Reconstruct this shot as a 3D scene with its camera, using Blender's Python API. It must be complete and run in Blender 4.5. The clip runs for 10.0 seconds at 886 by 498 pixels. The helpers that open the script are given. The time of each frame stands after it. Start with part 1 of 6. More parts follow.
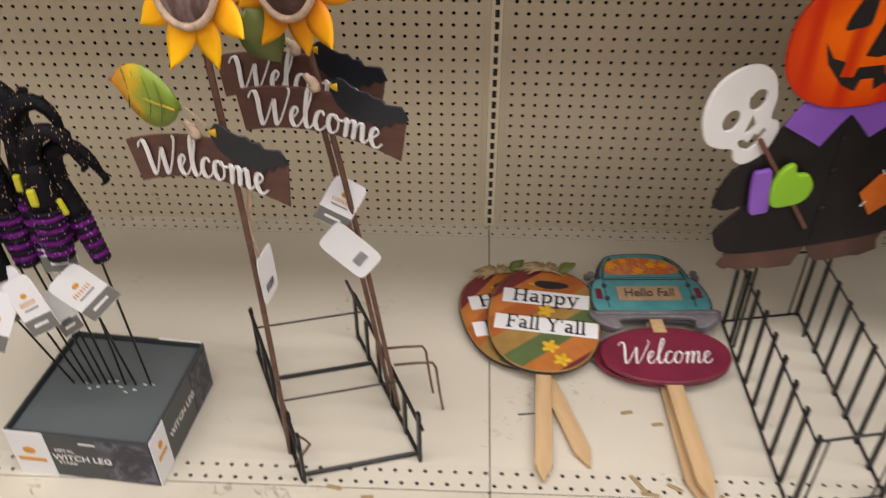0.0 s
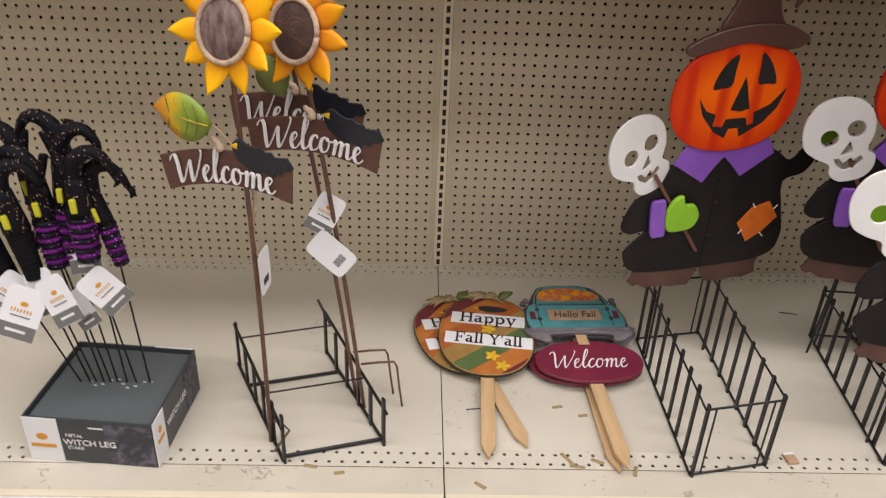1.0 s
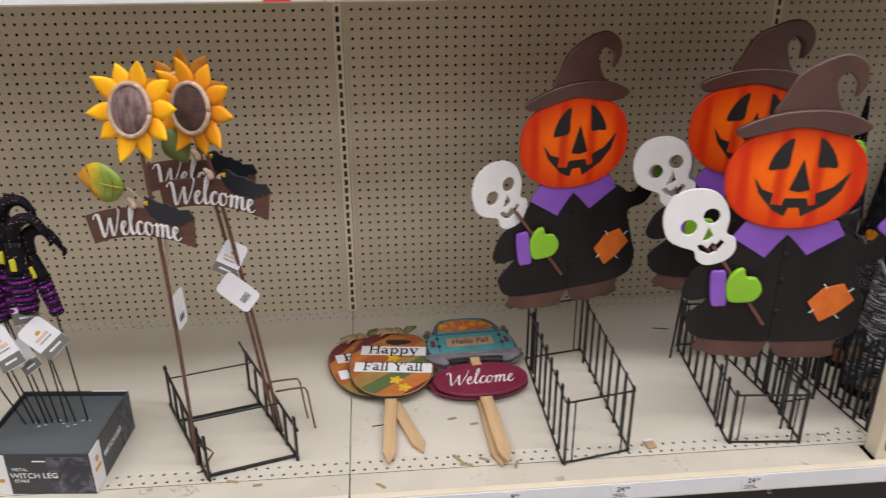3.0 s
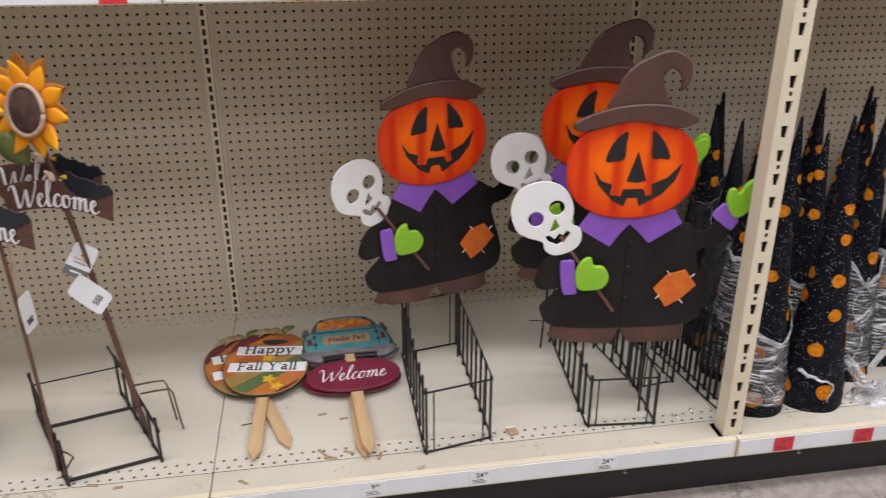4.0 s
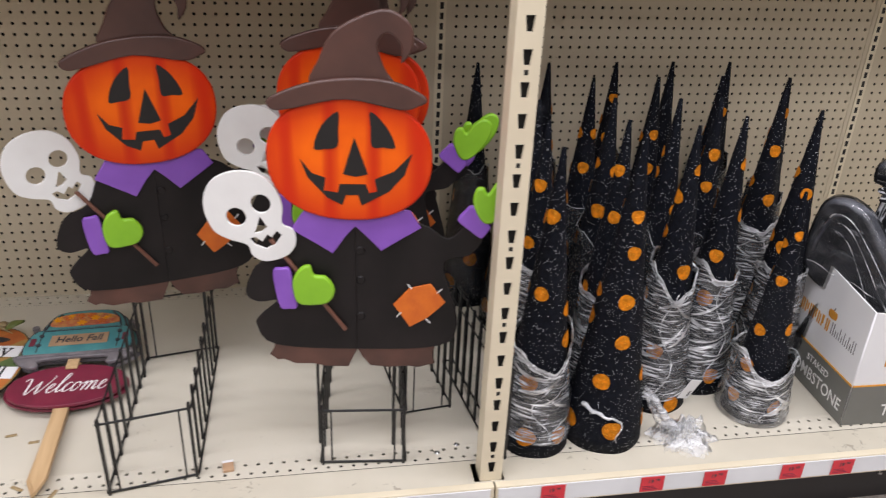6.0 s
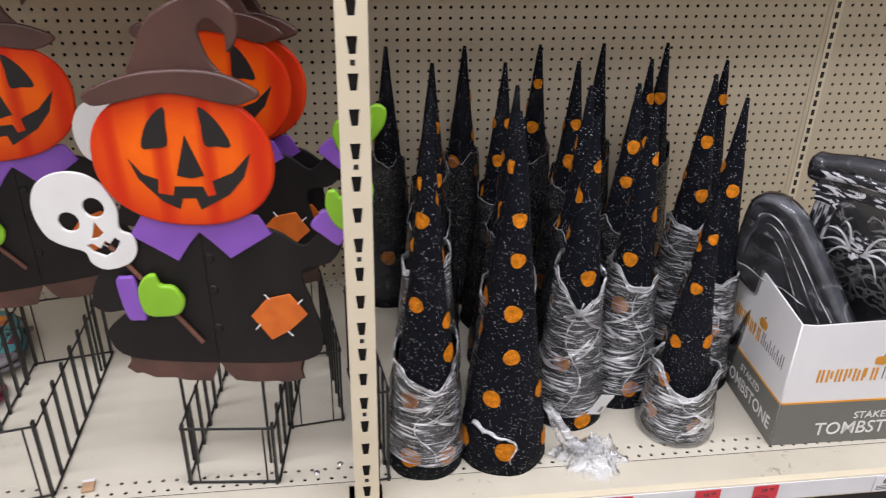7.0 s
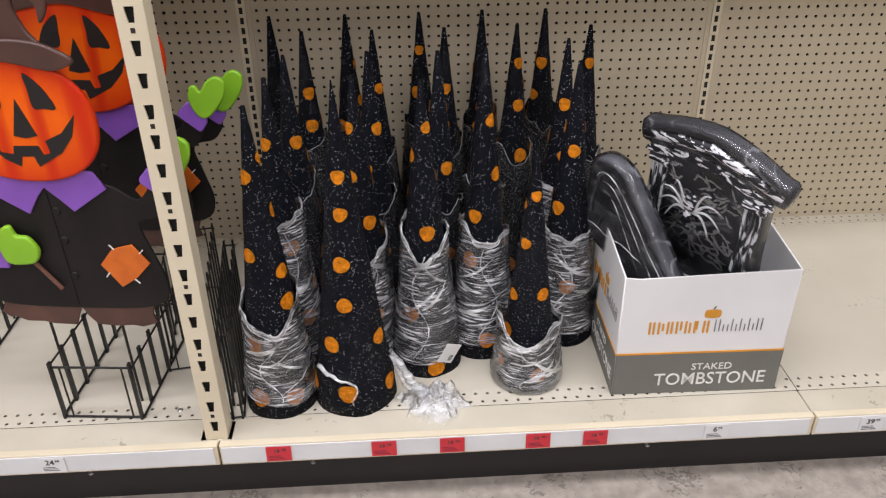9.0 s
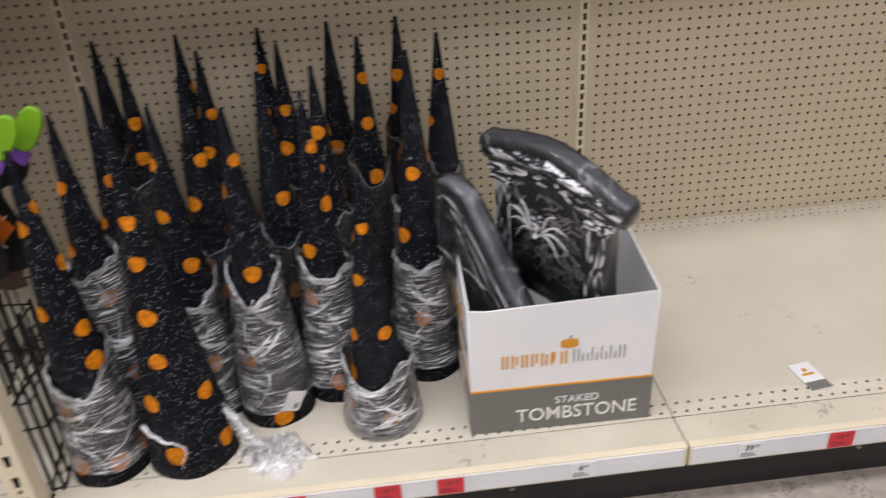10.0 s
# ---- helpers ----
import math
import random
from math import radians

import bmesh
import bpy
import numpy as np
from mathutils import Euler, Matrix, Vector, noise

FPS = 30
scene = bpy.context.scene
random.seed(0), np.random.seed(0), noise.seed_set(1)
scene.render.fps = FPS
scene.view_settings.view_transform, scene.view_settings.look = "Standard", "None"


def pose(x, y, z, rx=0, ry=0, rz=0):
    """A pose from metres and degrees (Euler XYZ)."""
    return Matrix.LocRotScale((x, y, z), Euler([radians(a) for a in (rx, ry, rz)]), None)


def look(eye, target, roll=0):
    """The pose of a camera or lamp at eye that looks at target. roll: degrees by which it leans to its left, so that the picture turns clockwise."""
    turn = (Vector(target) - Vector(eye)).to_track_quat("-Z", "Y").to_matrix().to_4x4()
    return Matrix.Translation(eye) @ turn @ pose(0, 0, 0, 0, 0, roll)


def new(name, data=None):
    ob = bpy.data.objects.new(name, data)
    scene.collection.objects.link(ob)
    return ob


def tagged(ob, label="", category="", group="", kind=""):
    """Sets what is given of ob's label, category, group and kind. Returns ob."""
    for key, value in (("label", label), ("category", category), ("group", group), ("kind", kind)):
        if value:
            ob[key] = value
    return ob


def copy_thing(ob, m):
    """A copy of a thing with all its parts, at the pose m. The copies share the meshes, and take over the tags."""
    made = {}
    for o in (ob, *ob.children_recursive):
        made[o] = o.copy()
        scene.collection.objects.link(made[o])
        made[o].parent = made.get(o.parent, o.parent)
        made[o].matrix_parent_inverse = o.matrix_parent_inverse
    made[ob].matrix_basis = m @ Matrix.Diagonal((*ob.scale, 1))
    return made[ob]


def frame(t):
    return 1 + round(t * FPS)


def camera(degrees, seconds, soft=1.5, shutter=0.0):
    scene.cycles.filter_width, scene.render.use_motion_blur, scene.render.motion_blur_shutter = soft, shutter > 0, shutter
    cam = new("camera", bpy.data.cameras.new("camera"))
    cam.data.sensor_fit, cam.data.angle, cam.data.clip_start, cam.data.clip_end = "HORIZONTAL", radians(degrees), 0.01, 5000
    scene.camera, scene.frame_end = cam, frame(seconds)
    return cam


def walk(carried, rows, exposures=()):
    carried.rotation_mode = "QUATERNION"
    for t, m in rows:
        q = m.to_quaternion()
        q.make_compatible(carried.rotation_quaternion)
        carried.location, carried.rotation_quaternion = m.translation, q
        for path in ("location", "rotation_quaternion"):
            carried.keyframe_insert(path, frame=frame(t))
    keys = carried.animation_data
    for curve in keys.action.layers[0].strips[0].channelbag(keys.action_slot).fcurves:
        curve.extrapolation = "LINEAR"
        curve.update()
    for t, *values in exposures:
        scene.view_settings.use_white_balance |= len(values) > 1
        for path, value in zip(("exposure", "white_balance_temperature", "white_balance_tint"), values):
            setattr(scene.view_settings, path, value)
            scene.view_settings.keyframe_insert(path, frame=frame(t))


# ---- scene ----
cam = camera(57.9, 10.0, soft=1.2, shutter=0.4)
PATH = [
    (0, (-0.039, -1.592, 1.275), (-0.112, 0.012, 0.084), -0.1),
    (0.5, (-0.027, -1.789, 1.267), (0.007, -0.127, 0.156), 4.7),
    (1, (-0.07, -1.916, 1.299), (0.005, -0.173, 0.32), 2.6),
    (1.5, (-0.108, -2.009, 1.303), (-0.009, -0.229, 0.398), 0.6),
    (2, (-0.107, -2.065, 1.306), (0.003, -0.241, 0.493), 0.5),
    (3.5, (0.194, -2.268, 1.364), (0.419, -0.453, 0.556), -0.4),
    (4, (0.269, -2.284, 1.345), (0.572, -0.475, 0.549), 0.0),
    (4.5, (0.387, -2.19, 1.343), (0.754, -0.404, 0.52), 1.0),
    (5, (0.497, -2.062, 1.331), (0.883, -0.289, 0.49), 2.1),
    (5.5, (0.685, -2.051, 1.315), (1.047, -0.289, 0.441), 2.7),
    (7, (1.199, -1.914, 1.29), (1.432, -0.17, 0.339), 1.3),
    (7.5, (1.331, -1.896, 1.289), (1.528, -0.167, 0.304), 1.2),
    (8, (1.466, -1.967, 1.313), (1.619, -0.243, 0.31), 1.1),
    (8.5, (1.555, -2.031, 1.316), (1.677, -0.309, 0.307), 0.6),
    (9, (1.609, -2.058, 1.314), (1.701, -0.335, 0.301), -0.7),
    (9.5, (1.692, -2.036, 1.298), (1.794, -0.311, 0.29), -1.8),
    (10, (1.909, -1.921, 1.294), (2.043, -0.206, 0.274), -3.4),
]
walk(cam, [(t, look(eye, target, roll)) for t, eye, target, roll in PATH],
     [(0, 0.0, 6900, 10), (1.5, 0.02, 6600, 10), (4, -0.03, 6350, 10), (5.5, 0.12, 6380, 10), (7.5, 0.15, 6250, 10), (9, 0.1, 6450, 10), (10, 0.03, 6500, 10)])

# ---- world and light ----
world = bpy.data.worlds.new("store_air")
scene.world = world
world.use_nodes = True
world.node_tree.nodes["Background"].inputs[0].default_value = (0.9, 0.95, 1.0, 1)
world.node_tree.nodes["Background"].inputs[1].default_value = 0.25


def area(name, m, sx, sy, watts, colour=(0.97, 0.945, 1.0)):
    d = bpy.data.lights.new(name, "AREA")
    d.shape, d.size, d.size_y, d.energy, d.color = "RECTANGLE", sx, sy, watts, colour
    ob = new(name, d)
    ob.matrix_world = m
    return ob


CEIL = 4.2
for y, watts in ((-1.5, 188), (-3.4, 132), (-5.3, 92), (-7.2, 74)):
    area("ceiling_tube", pose(0.7, y, CEIL - 0.12), 9.0, 0.7, watts)

# ---- materials ----


def mat(name, colour, rough=0.5, metal=0.0, colour2=None, scale=20.0, bump=0.0, bscale=200.0, stretch=(1, 1, 1), spec=0.5, coat=0.0):
    """A painted or moulded surface: two tones at a broad scale, a fine grain and relief."""
    m = bpy.data.materials.new(name)
    m.use_nodes = True
    nt = m.node_tree
    b = nt.nodes["Principled BSDF"]
    b.inputs["Roughness"].default_value = rough
    b.inputs["Metallic"].default_value = metal
    b.inputs["Specular IOR Level"].default_value = spec
    b.inputs["Coat Weight"].default_value = coat
    tc = nt.nodes.new("ShaderNodeTexCoord")
    mp = nt.nodes.new("ShaderNodeMapping")
    mp.inputs["Scale"].default_value = stretch
    nt.links.new(tc.outputs["Object"], mp.inputs[0])
    n = nt.nodes.new("ShaderNodeTexNoise")
    n.inputs["Scale"].default_value, n.inputs["Detail"].default_value = scale, 6
    nt.links.new(mp.outputs[0], n.inputs["Vector"])
    r = nt.nodes.new("ShaderNodeValToRGB")
    c2 = colour2 or tuple(c * 0.8 for c in colour)
    r.color_ramp.elements[0].position, r.color_ramp.elements[1].position = 0.35, 0.68
    r.color_ramp.elements[0].color, r.color_ramp.elements[1].color = (*c2, 1), (*colour, 1)
    nt.links.new(n.outputs[0], r.inputs[0])
    nt.links.new(r.outputs[0], b.inputs["Base Color"])
    if bump:
        k = nt.nodes.new("ShaderNodeTexNoise")
        k.inputs["Scale"].default_value, k.inputs["Detail"].default_value = bscale, 4
        nt.links.new(mp.outputs[0], k.inputs["Vector"])
        bp = nt.nodes.new("ShaderNodeBump")
        bp.inputs["Strength"].default_value, bp.inputs["Distance"].default_value = bump, 0.002
        nt.links.new(k.outputs[0], bp.inputs["Height"])
        nt.links.new(bp.outputs[0], b.inputs["Normal"])
    return m


M_peg = mat("pegboard_paint", (0.58, 0.505, 0.37), 0.5, colour2=(0.55, 0.475, 0.345), scale=3, bump=0.05)
M_deck = mat("deck_enamel", (0.62, 0.578, 0.48), 0.42, colour2=(0.57, 0.528, 0.432), scale=4, bump=0.05)


def grime(m, tint, scale, cut, broad, share=0.8):
    """Scattered specks and scuffs: small dark flecks where a broad patchy mask allows them."""
    nt = m.node_tree
    b = nt.nodes["Principled BSDF"]
    tc = nt.nodes.new("ShaderNodeTexCoord")
    fleck, patch = nt.nodes.new("ShaderNodeTexNoise"), nt.nodes.new("ShaderNodeTexNoise")
    fleck.inputs["Scale"].default_value, fleck.inputs["Detail"].default_value, fleck.inputs["Distortion"].default_value = scale, 5, 1.2
    patch.inputs["Scale"].default_value, patch.inputs["Detail"].default_value = broad, 3
    mul = nt.nodes.new("ShaderNodeMath")
    mul.operation = "MULTIPLY"
    rng = nt.nodes.new("ShaderNodeMapRange")
    rng.inputs["From Min"].default_value, rng.inputs["From Max"].default_value, rng.inputs["To Max"].default_value = cut, cut + 0.05, share
    for t in (fleck, patch):
        nt.links.new(tc.outputs["Object"], t.inputs["Vector"])
    nt.links.new(fleck.outputs[0], mul.inputs[0])
    nt.links.new(patch.outputs[0], mul.inputs[1])
    nt.links.new(mul.outputs[0], rng.inputs[0])
    mix = nt.nodes.new("ShaderNodeMix")
    mix.data_type = "RGBA"
    old = b.inputs["Base Color"].links[0].from_socket
    nt.links.new(rng.outputs[0], mix.inputs["Factor"])
    nt.links.new(old, mix.inputs["A"])
    mix.inputs["B"].default_value = (*tint, 1)
    nt.links.new(mix.outputs["Result"], b.inputs["Base Color"])


grime(M_deck, (0.30, 0.26, 0.20), 80, 0.395, 5, 0.5)
M_nose = mat("worn_deck_enamel", (0.60, 0.555, 0.45), 0.45, colour2=(0.54, 0.495, 0.395), scale=7, bump=0.08)
grime(M_nose, (0.24, 0.21, 0.16), 55, 0.355, 9, 0.6)
grime(M_peg, (0.30, 0.25, 0.18), 60, 0.43, 4, 0.5)
# near-black that puts the shade inside slots, holes and hollows into colour
M_slot = mat("gap_shade", (0.02, 0.018, 0.015), 0.8)
M_post = mat("post_enamel", (0.74, 0.66, 0.49), 0.4, colour2=(0.68, 0.60, 0.44), scale=9, bump=0.05)
M_kick = mat("kick_plate_black", (0.016, 0.014, 0.014), 0.5, scale=6)
M_floor = mat("concrete", (0.44, 0.39, 0.34), 0.45, colour2=(0.31, 0.27, 0.235), scale=30, bump=0.15, bscale=90)
grime(M_floor, (0.10, 0.09, 0.08), 70, 0.33, 9, 0.6)
grime(M_floor, (0.45, 0.42, 0.38), 80, 0.33, 7, 0.5)
M_rail = mat("rail_strip", (0.78, 0.79, 0.8), 0.3, colour2=(0.7, 0.71, 0.72), scale=8)
M_black = mat("black_wire", (0.010, 0.010, 0.010), 0.4, scale=40)
M_wall = mat("store_wall", (0.6, 0.58, 0.54), 0.7, scale=2)


# ---- mesh helpers ----
def mesh(name, verts, faces, m, smooth=False):
    d = bpy.data.meshes.new(name)
    d.from_pydata(verts, [], faces)
    d.materials.append(m)
    if smooth:
        d.shade_smooth()
    d.update()
    return d


def part(name, bm, material, parent, label="", at=None):
    """Link a bmesh (or a finished mesh) as one part under a thing."""
    if isinstance(bm, bmesh.types.BMesh):
        d = bpy.data.meshes.new(name)
        bm.to_mesh(d)
        bm.free()
        d.materials.append(material)
    else:
        d = bm
    ob = new(name, d)
    ob.parent = parent
    if at is not None:
        ob.matrix_basis = at
    return tagged(ob, label)


def box(x0, y0, z0, x1, y1, z1, bevel=0.0, bm=None):
    b = bm or bmesh.new()
    r = bmesh.ops.create_cube(b, size=1, matrix=Matrix.LocRotScale(((x0 + x1) / 2, (y0 + y1) / 2, (z0 + z1) / 2), None, (x1 - x0, y1 - y0, z1 - z0)))
    if bevel:
        vs = set(r["verts"])
        bmesh.ops.bevel(b, geom=[e for e in b.edges if e.verts[0] in vs], offset=bevel, segments=2, affect="EDGES", profile=0.6)
    return b


def rod(bm, p, q, r, n=8, r2=None):
    """A round bar from p to q."""
    p, q = Vector(p), Vector(q)
    d = q - p
    bmesh.ops.create_cone(bm, cap_ends=True, segments=n, radius1=r, radius2=r if r2 is None else r2, depth=d.length,
                          matrix=Matrix.Translation((p + q) / 2) @ d.to_track_quat("Z", "Y").to_matrix().to_4x4())
    return bm


def thing(name, label, category, m=None, group="", kind=""):
    ob = new(name)
    ob.empty_display_size = 0.05
    if m is not None:
        ob.matrix_basis = m
    return tagged(ob, label, category, group, kind)


def spline(pts, n=6):
    """A smooth closed outline through a few design points."""
    out, k = [], len(pts)
    for i in range(k):
        a, b, c, d = (Vector(pts[(i + j) % k]) for j in (-1, 0, 1, 2))
        for s in range(n):
            t = s / n
            out.append(0.5 * (2 * b + (c - a) * t + (2 * a - 5 * b + 4 * c - d) * t * t + (3 * b - a - 3 * c + d) * t ** 3))
    return [tuple(p) for p in out]


def ellipse(cx, cz, rx, rz, n=40, power=2.0, tilt=0.0):
    out = []
    for i in range(n):
        a = 2 * math.pi * i / n
        c, s = math.cos(a), math.sin(a)
        x, z = rx * math.copysign(abs(c) ** (2 / power), c), rz * math.copysign(abs(s) ** (2 / power), s)
        out.append((cx + x * math.cos(tilt) - z * math.sin(tilt), cz + x * math.sin(tilt) + z * math.cos(tilt)))
    return out


STAND = Matrix(((1, 0, 0, 0), (0, 0, -1, 0), (0, 1, 0, 0), (0, 0, 0, 1)))


def plate(name, outlines, thick, material, bevel=0.0, out=0.0):
    """A cut-out board standing up in x and z, its front towards -y; further outlines are holes."""
    c = bpy.data.curves.new(name, "CURVE")
    c.dimensions, c.fill_mode = "2D", "BOTH"
    c.extrude, c.bevel_depth, c.bevel_resolution = max(thick / 2 - bevel, 0.0001), bevel, 2
    c.offset = -bevel
    for pts in outlines:
        s = c.splines.new("POLY")
        s.points.add(len(pts) - 1)
        for p, (x, z) in zip(s.points, pts):
            p.co = (x, z, 0, 1)
        s.use_cyclic_u = True
    tmp = bpy.data.objects.new(name, c)
    d = bpy.data.meshes.new_from_object(tmp)
    bpy.data.objects.remove(tmp)
    bpy.data.curves.remove(c)
    d.transform(Matrix.Translation((0, -out, 0)) @ STAND)
    d.materials.clear()
    d.materials.append(material)
    return d


def letters(name, text, size, material, shear=0.0, thick=0.0006, bold=0.0, squeeze=1.0):
    """Raised lettering, centred, standing up like a plate."""
    c = bpy.data.curves.new(name, "FONT")
    c.body, c.size, c.shear, c.extrude, c.offset = text, size, shear, thick / 2, bold
    c.align_x, c.align_y, c.resolution_u = "CENTER", "CENTER", 3
    tmp = bpy.data.objects.new(name, c)
    d = bpy.data.meshes.new_from_object(tmp)
    bpy.data.objects.remove(tmp)
    bpy.data.curves.remove(c)
    d.transform(Matrix.Diagonal((squeeze, 1, 1, 1)))
    d.transform(STAND)
    d.materials.clear()
    d.materials.append(material)
    return d


SCRIPT = {  # centre lines of brush-script letters: x along the line, z over it, x-height 1
    "W": (((0.0, 1.45), (0.1, 1.7), (0.3, 1.72), (0.45, 1.3), (0.6, 0.45), (0.75, 0.02), (0.95, 0.45), (1.15, 1.15), (1.22, 1.35)),
          ((1.22, 1.35), (1.3, 0.6), (1.42, 0.02), (1.62, 0.4), (1.85, 1.2), (1.95, 1.75), (1.86, 1.92))),
    "e": (((0.0, 0.36), (0.22, 0.52), (0.38, 0.82), (0.28, 1.0), (0.11, 0.8), (0.09, 0.35), (0.24, 0.03), (0.44, 0.08), (0.6, 0.36)),),
    "l": (((0.0, 0.36), (0.22, 1.0), (0.36, 1.7), (0.33, 2.02), (0.2, 1.95), (0.13, 1.3), (0.14, 0.4), (0.26, 0.03), (0.42, 0.12), (0.56, 0.4)),),
    "c": (((0.42, 0.82), (0.32, 1.0), (0.12, 0.85), (0.03, 0.4), (0.16, 0.04), (0.38, 0.1), (0.6, 0.45)),),
    "o": (((0.3, 0.98), (0.08, 0.85), (0.02, 0.4), (0.18, 0.03), (0.42, 0.2), (0.48, 0.65), (0.32, 0.98), (0.42, 0.8), (0.68, 0.78)),),
    "m": (((0.0, 0.78), (0.12, 0.95), (0.16, 0.6), (0.12, 0.0)), ((0.14, 0.4), (0.3, 0.85), (0.47, 0.95), (0.51, 0.6), (0.47, 0.0)),
          ((0.49, 0.4), (0.65, 0.85), (0.82, 0.95), (0.86, 0.55), (0.87, 0.15), (0.99, 0.03), (1.16, 0.3))),
}
ADVANCE = {"W": 2.0, "e": 0.6, "l": 0.56, "c": 0.6, "o": 0.68, "m": 1.16}


def script(name, word, width, material, thin, thick, slant=0.0, rise=1.0):
    """Raised brush lettering, centred, standing up like a plate: strokes swell on the way down."""
    verts, faces, x0, total = [], [], 0.0, sum(ADVANCE[c] for c in word)
    unit = width / total
    for ch in word:
        for line in SCRIPT[ch]:
            pts, k = [], len(line)
            for i in range(k - 1):
                a, b, c, d = (Vector(line[min(max(i + j, 0), k - 1)]) for j in (-1, 0, 1, 2))
                for q in range(5 if i < k - 2 else 6):
                    t = q / 5
                    pts.append(0.5 * (2 * b + (c - a) * t + (2 * a - 5 * b + 4 * c - d) * t * t + (3 * b - a - 3 * c + d) * t ** 3))
            pts = [Vector(((p.x + x0 - total / 2 + slant * (p.y - 0.9)) * unit, (p.y - 0.9) * unit * rise)) for p in pts]
            o, n = len(verts), len(pts)
            for i, p in enumerate(pts):
                d = (pts[min(i + 1, n - 1)] - pts[max(i - 1, 0)]).normalized()
                w = (thin + (thick - thin) * max(0.0, -d.y) ** 1.5) * (0.6 if i in (0, n - 1) else 1)
                s = Vector((-d.y, d.x)) * w
                verts += [(p.x + s.x, 0, p.y + s.y), (p.x + s.x * 0.8, -0.0007, p.y + s.y * 0.8), (p.x - s.x * 0.8, -0.0007, p.y - s.y * 0.8), (p.x - s.x, 0, p.y - s.y)]
            for i in range(n - 1):
                for j in range(3):
                    faces.append((o + i * 4 + j, o + i * 4 + j + 1, o + i * 4 + j + 5, o + i * 4 + j + 4))
        x0 += ADVANCE[ch]
    return mesh(name, verts, faces, material)


# a slab-serif alphabet for the word strips: strokes as x0, z0, x1, z1, half width; cap height 1.4, x-height 1
PEN, HAIR = 0.10, 0.055
BOOK = {
    "H": (1.25, ((0.25, 0, 0.25, 1.4, PEN), (1.0, 0, 1.0, 1.4, PEN), (0.25, 0.72, 1.0, 0.72, HAIR), (0.05, 0.04, 0.45, 0.04, HAIR), (0.8, 0.04, 1.2, 0.04, HAIR), (0.05, 1.36, 0.45, 1.36, HAIR), (0.8, 1.36, 1.2, 1.36, HAIR))),
    "F": (1.05, ((0.25, 0, 0.25, 1.4, PEN), (0.05, 0.04, 0.5, 0.04, HAIR), (0.05, 1.36, 0.95, 1.36, HAIR), (0.95, 1.38, 0.95, 1.08, HAIR), (0.25, 0.72, 0.68, 0.72, HAIR), (0.68, 0.88, 0.68, 0.56, HAIR))),
    "Y": (1.2, ((0.2, 1.36, 0.6, 0.7, PEN), (0.98, 1.36, 0.6, 0.7, HAIR), (0.6, 0.72, 0.6, 0, PEN), (0.4, 0.04, 0.8, 0.04, HAIR), (0.02, 1.36, 0.4, 1.36, HAIR), (0.8, 1.36, 1.16, 1.36, HAIR))),
    "a": (0.92, ((0.62, 0.06, 0.62, 0.8, PEN), (0.62, 0.8, 0.45, 0.96, HAIR), (0.45, 0.96, 0.16, 0.86, HAIR), (0.6, 0.56, 0.3, 0.5, HAIR), (0.3, 0.5, 0.16, 0.28, PEN), (0.16, 0.28, 0.3, 0.05, PEN), (0.3, 0.05, 0.6, 0.2, HAIR), (0.58, 0.04, 0.86, 0.04, HAIR))),
    "p": (1.0, ((0.24, -0.45, 0.24, 0.94, PEN), (0.04, -0.42, 0.46, -0.42, HAIR), (0.04, 0.94, 0.26, 0.94, HAIR), (0.26, 0.8, 0.55, 0.97, HAIR), (0.55, 0.97, 0.8, 0.72, PEN), (0.8, 0.72, 0.8, 0.3, PEN), (0.8, 0.3, 0.55, 0.03, PEN), (0.55, 0.03, 0.26, 0.18, HAIR))),
    "y": (0.98, ((0.18, 0.96, 0.48, 0.05, PEN), (0.82, 0.96, 0.42, -0.3, HAIR), (0.42, -0.3, 0.16, -0.42, HAIR), (0.02, 0.96, 0.38, 0.96, HAIR), (0.64, 0.96, 0.96, 0.96, HAIR))),
    "l": (0.5, ((0.24, 0, 0.24, 1.44, PEN), (0.04, 0.04, 0.46, 0.04, HAIR), (0.04, 1.42, 0.26, 1.42, HAIR))),
    "'": (0.34, ((0.17, 1.44, 0.13, 1.06, 0.07),)), " ": (0.5, ()),
}


def serif(name, text, size, material, width):
    """Raised slab-serif lettering built of flat strokes, centred over a given width, standing up like a plate."""
    total = sum(BOOK[c][0] for c in text)
    verts, faces, x = [], [], -total / 2
    for ch in text:
        adv, strokes = BOOK[ch]
        for k, (x0, z0, x1, z1, h) in enumerate(strokes):
            a, b = Vector((x + x0, z0 - 0.55)), Vector((x + x1, z1 - 0.55))
            d = (b - a).normalized()
            n, o, up = Vector((-d.y, d.x)) * h, len(verts), -0.0006 - 0.00004 * k
            a, b = a - d * h * 0.3, b + d * h * 0.3
            ring = [(p.x * width / total, p.y * size) for p in (a + n, b + n, b - n, a - n)]
            verts += [(px, up, pz) for px, pz in ring] + [(px, 0, pz) for px, pz in ring]
            faces += [(o, o + 1, o + 2, o + 3)] + [(o + j, o + (j + 1) % 4, o + 4 + (j + 1) % 4, o + 4 + j) for j in range(4)]
        x += adv
    return mesh(name, verts, faces, material)


# ---- the shelving ----
BAY, DECK, FRONT = 1.2192, 0.17, -0.845
INCH = 0.0254


